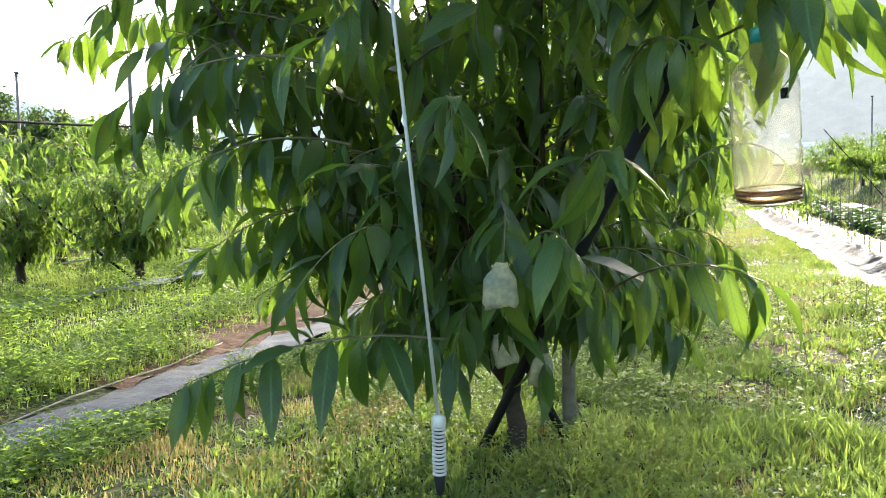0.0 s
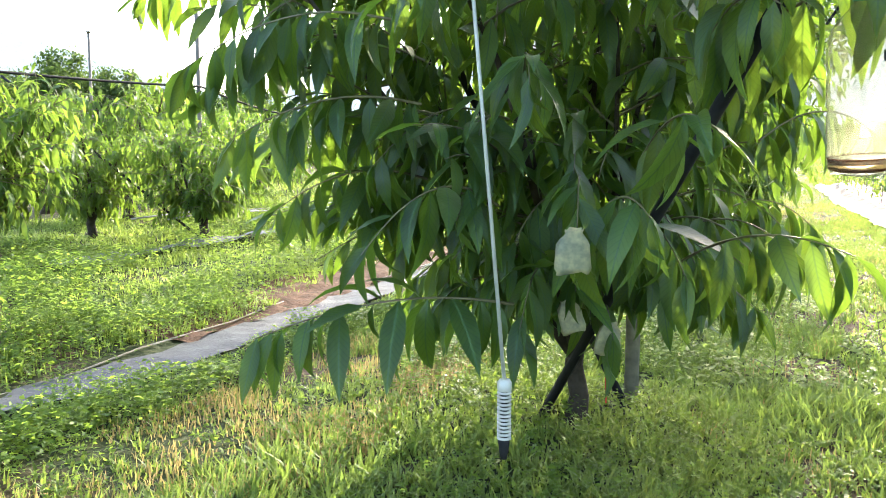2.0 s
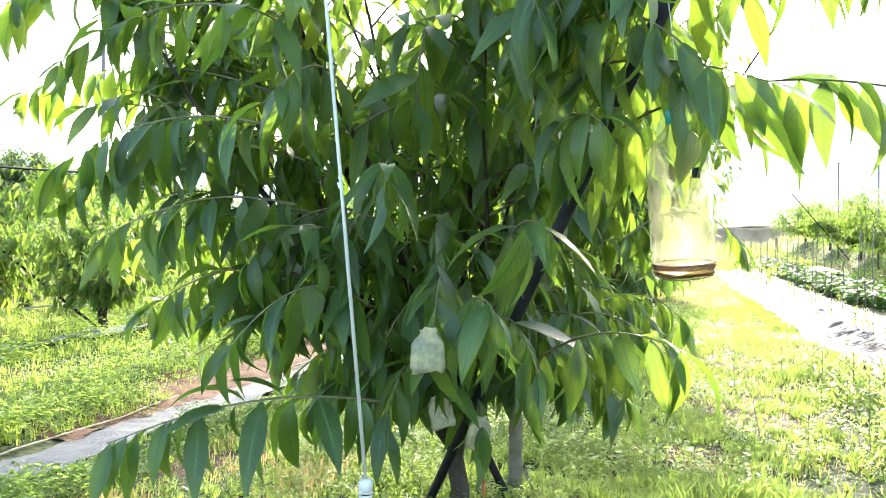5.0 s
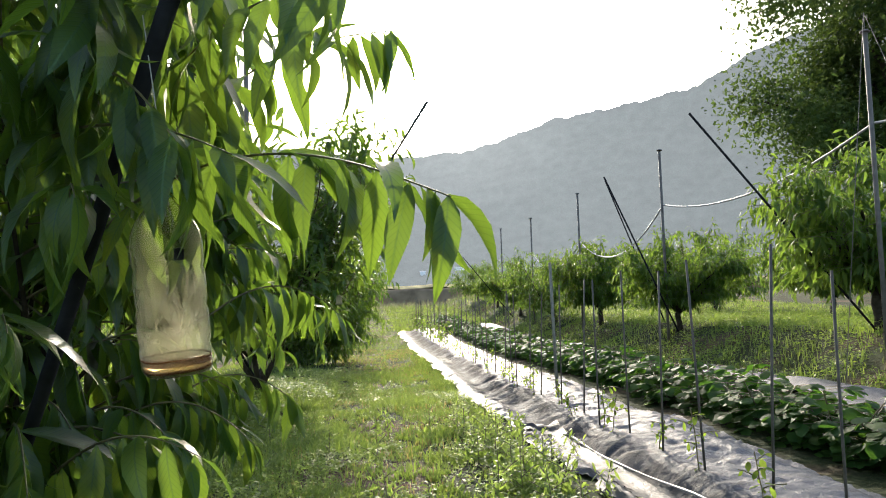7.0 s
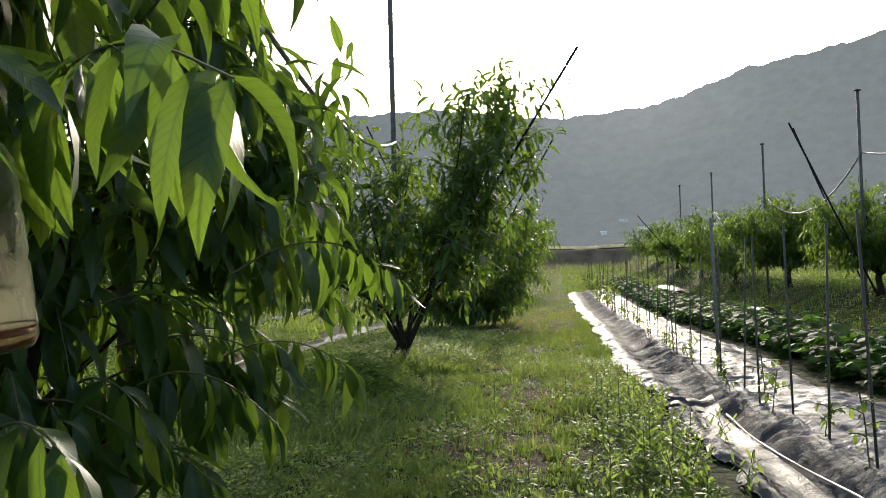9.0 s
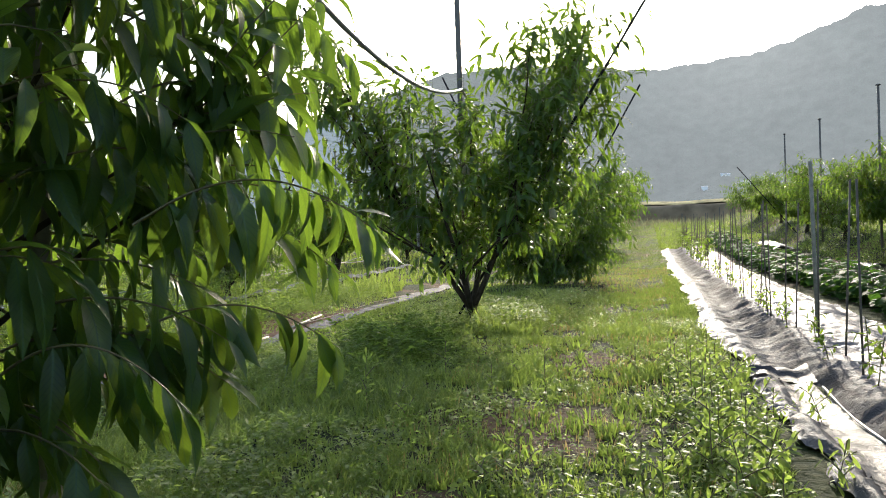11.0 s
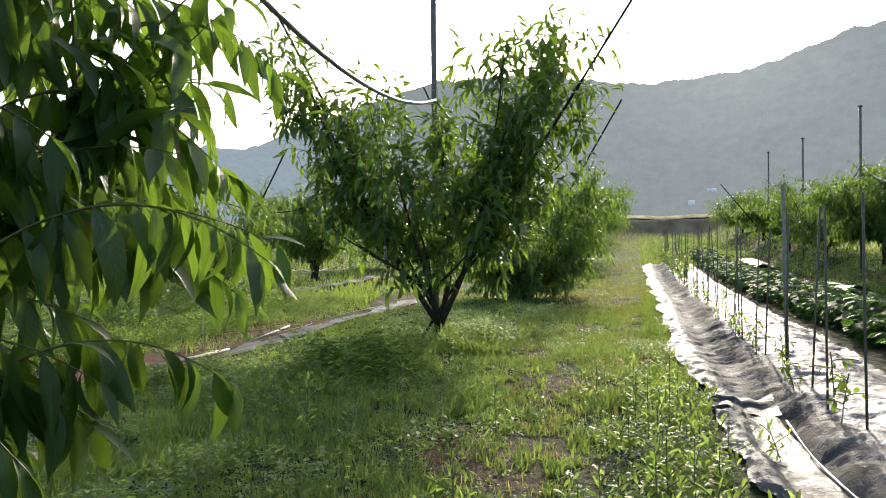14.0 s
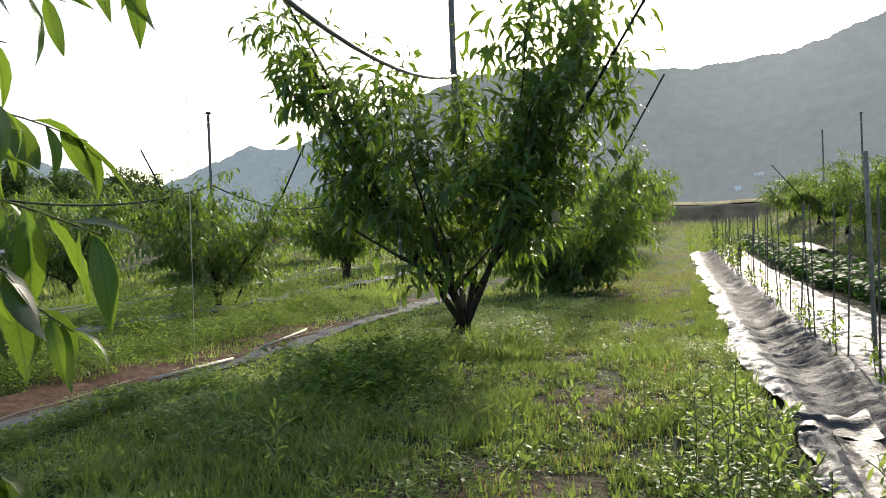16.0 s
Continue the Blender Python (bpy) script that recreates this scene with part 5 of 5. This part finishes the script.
tagged(new("mulch_edge", tube("mulch_edge", edge_line, [0.0045 + 0.002 * math.sin(0.9 * k) for k in range(len(edge_line))], PALE_EDGE, 8)), "pale rolled edge of the mulch sheet along the furrow", "mulch sheet", kind="structure")
pole("thick grey post standing in the mulched bed", (1.92, 6.69, float(bed_height(1.92, 6.69)) - 0.05), (1.90, 6.69, 1.21), 0.013, GREY_WOOD, "bed_post", "post")
strip2 = new("mulch_sheet_row", grid_mesh("mulch_sheet_row", np.arange(-5.0, -4.68, 0.04), np.arange(4.0, 20.0, 0.1), lambda x, y: height(x, y) + 0.05 + 0.02 * np.sin(y * 5 + x * 12) + 0.012 * np.sin(y * 13), FILM))
tagged(strip2, "shiny plastic strip beside the next tree row", "mulch sheet", kind="structure")
for x0, x1 in ((-5.3, -6.1), (-5.75, -6.6)):
    run = [(x0 + (x1 - x0) * k / 40, 6 + 0.4 * k) for k in range(41)]
    tagged(new("drip_hose", tube("drip_hose", [(x, y, float(height(x, y)) + 0.22 + 0.03 * math.sin(y * 1.2)) for x, y in run], 0.009, HOSE, 6)), "pale drip hose held low over the grass of the next row", "hose")

# ---- taller weeds along the mulch edge ----
def tall_weed(seed, tall):
    r = np.random.default_rng(seed)
    paths = [bend_path((0, 0, 0), (r.normal(0, 0.15), r.normal(0, 0.15), 1), tall, 0.1, 6, 0.05, r)]
    for k in range(3):
        p, d = along_path(paths[0], 0.25 + 0.2 * k)
        paths.append(bend_path(p, (math.cos(k * 2.4 + seed), math.sin(k * 2.4 + seed), 0.9), tall * 0.4, 0.4, 4, 0.05, r))
    pos, al, up, sz = leafy(paths, r, 0.011, 0.05, 0.1)
    return tubes("stem", [(p, [0.0025] * len(p)) for p in paths], TWIG, 4), leaves_mesh("leaves", frames_of(pos, al, up, sz), r.integers(0, 2, len(pos)), [simple_leaf(0.24, 0.4), simple_leaf(0.28, 0.7)], FRESH)


kinds = [tall_weed(60 + k, h) for k, h in enumerate((0.24, 0.32, 0.2, 0.28))]
spots = [(rng.normal(1.10, 0.14), 2.5 + 3.2 * rng.uniform(0, 1)) for k in range(90)] + [(rng.uniform(-0.5, 0.6), 2.6 + 3.5 * rng.uniform(0, 1)) for k in range(14)]
spots.append((-0.37, 4.35))
for k, (x, y) in enumerate(spots):
    t = thing("tall_weed", "upright leafy weed growing in the grass", "weed", (x, y, float(height(x, y)) - 0.01), "upright weeds by the mulch")
    t.rotation_euler[2] = rng.uniform(0, 6.28)
    t.scale = (0.8, 0.8, 1.15 if x == -0.37 else rng.uniform(0.45, 1.0))
    st, lv = kinds[k % 4]
    part("stem", st, t), part("leaves", lv, t)

# ---- end of the field: earth bank, sheds, far trees ----
bx = np.linspace(-45, 90, 160)
prof = [(47.0, -1.0), (47.3, 0.55), (47.6, 0.75), (49.0, 0.80), (60.0, 0.6)]
verts = [(x, y + 0.05 * math.sin(x * 0.3), 1.35 + z - 0.05 + 0.03 * math.sin(x * 2.3 + z)) for y, z in prof for x in bx]
faces = [(r * 160 + k, r * 160 + k + 1, (r + 1) * 160 + k + 1, (r + 1) * 160 + k) for r in range(4) for k in range(159)]
BANK = plain("dry_bank", (0.20, 0.145, 0.09), 0.95, 0, 0.4, 1.2, 6, 0.05)
cap = [(48.0, 0.80), (48.6, 1.0), (50.0, 0.98), (60.0, 0.7)]
verts2 = [(x, y + 0.05 * math.sin(x * 0.3), 1.35 + z - 0.05 + 0.04 * math.sin(x * 1.7)) for y, z in cap for x in bx]
STRAW = plain("straw_bank", (0.30, 0.26, 0.11), 0.95, 0, 0.4, 1.5, 6, 0.05)
tagged(new("bank_crest", mesh_of("bank_crest", verts2, [(r * 160 + k, r * 160 + k + 1, (r + 1) * 160 + k + 1, (r + 1) * 160 + k) for r in range(3) for k in range(159)], STRAW)), "straw coloured grassy crest of the bank", "bank", kind="structure")
tagged(new("earth_bank", mesh_of("earth_bank", verts, faces, BANK)), "low brown earth bank closing the field", "bank", kind="structure")



def shed(x, y, z, w, d, h):
    t = thing("farm_shed", "small pale-roofed farm shed below the hill", "shed", (x, y, z), "sheds below the hill")
    part("wall", mesh_of("wall", [(sx * w / 2, sy * d / 2, zz) for zz in (-3, h) for sx, sy in ((-1, -1), (1, -1), (1, 1), (-1, 1))], [(0, 1, 5, 4), (1, 2, 6, 5), (2, 3, 7, 6), (3, 0, 4, 7), (4, 5, 6, 7)], RENDERED, False), t)
    o = 0.15
    rv = [(-w / 2 - o, -d / 2 - o, h), (w / 2 + o, -d / 2 - o, h), (w / 2 + o, d / 2 + o, h), (-w / 2 - o, d / 2 + o, h), (-w / 2 - o, 0, h + d * 0.12), (w / 2 + o, 0, h + d * 0.12)]
    part("roof", mesh_of("roof", rv, [(0, 1, 5, 4), (2, 3, 4, 5), (0, 4, 3), (1, 2, 5), (0, 3, 2, 1)], ROOF, False), t)


for x, y, z, w, d, h in [(40.8, 430, 26.0, 4.6, 4, 0.9), (29.9, 420, 19.7, 3, 4, 0.7), (34.8, 423, 20.2, 4.5, 3, 0.6), (50, 420, 21.6, 6, 3, 0.6)]:
    shed(x, y, z, w, d, h)


def wood_tree(name, label, x, y, tall, wide, seed, n, leaf):
    r = np.random.default_rng(seed)
    z = float(height(x, y))
    t = thing(name, label, "tree", (x, y, z), "dark trees round the orchard")
    part("trunk", tube("trunk", [(0, 0, -0.2), (0.1, 0, tall * 0.3), (0, 0.1, tall * 0.62)], [tall * 0.022, tall * 0.017, tall * 0.008], BARK, 8), t)
    cl = r.normal(0, 1, (34, 3))
    cl /= np.linalg.norm(cl, axis=1, keepdims=True)
    cl = cl * r.uniform(0.35, 1, (34, 1)) * np.array([wide / 2, wide / 2, tall * 0.36]) + np.array([0, 0, tall * 0.6])
    for c in cl[:7]:
        part("limb", tube("limb", [(0, 0, tall * 0.3), tuple(c * [0.5, 0.5, 0.85]), tuple(c)], [tall * 0.012, tall * 0.007, tall * 0.003], BARK, 6), t)
    pos = cl[r.integers(0, 34, n)] + r.normal(0, 1, (n, 3)) * wide * 0.068
    me = leaves_mesh("crown", frames_of(pos, r.normal(0, 1, (n, 3)), r.normal(0, 1, (n, 3)) + [0, 0, 1], leaf * r.uniform(0.6, 1.3, n)), r.integers(0, 3, n), SMALL, CONIFER)
    part("crown", me, t)["kind"] = "stuff"
    return t


wood_tree("broadleaf_tree", "large dark broad-leaved tree at the field edge", 25.0, 33.0, 18.5, 14.0, 71, 62000, 0.30)
wood_tree("broadleaf_tree", "large dark broad-leaved tree at the field edge", 33.0, 37.0, 20.0, 14.0, 72, 56000, 0.32)
far_wood = wood_tree("broadleaf_tree", "dark tree on the wooded slope", -50.0, 52.0, 8.0, 6.0, 73, 9000, 0.34)
for k in range(35):
    y = 56 + rng.uniform(-9, 9)
    x = -y * math.tan(radians(62 - 0.85 * k)) + rng.uniform(-1, 1)
    again(far_wood, x, y, rng.uniform(0, 6), (1.6 - 0.03 * k) * rng.uniform(0.75, 1.1), "dark trees round the orchard", "dark tree on the wooded slope")
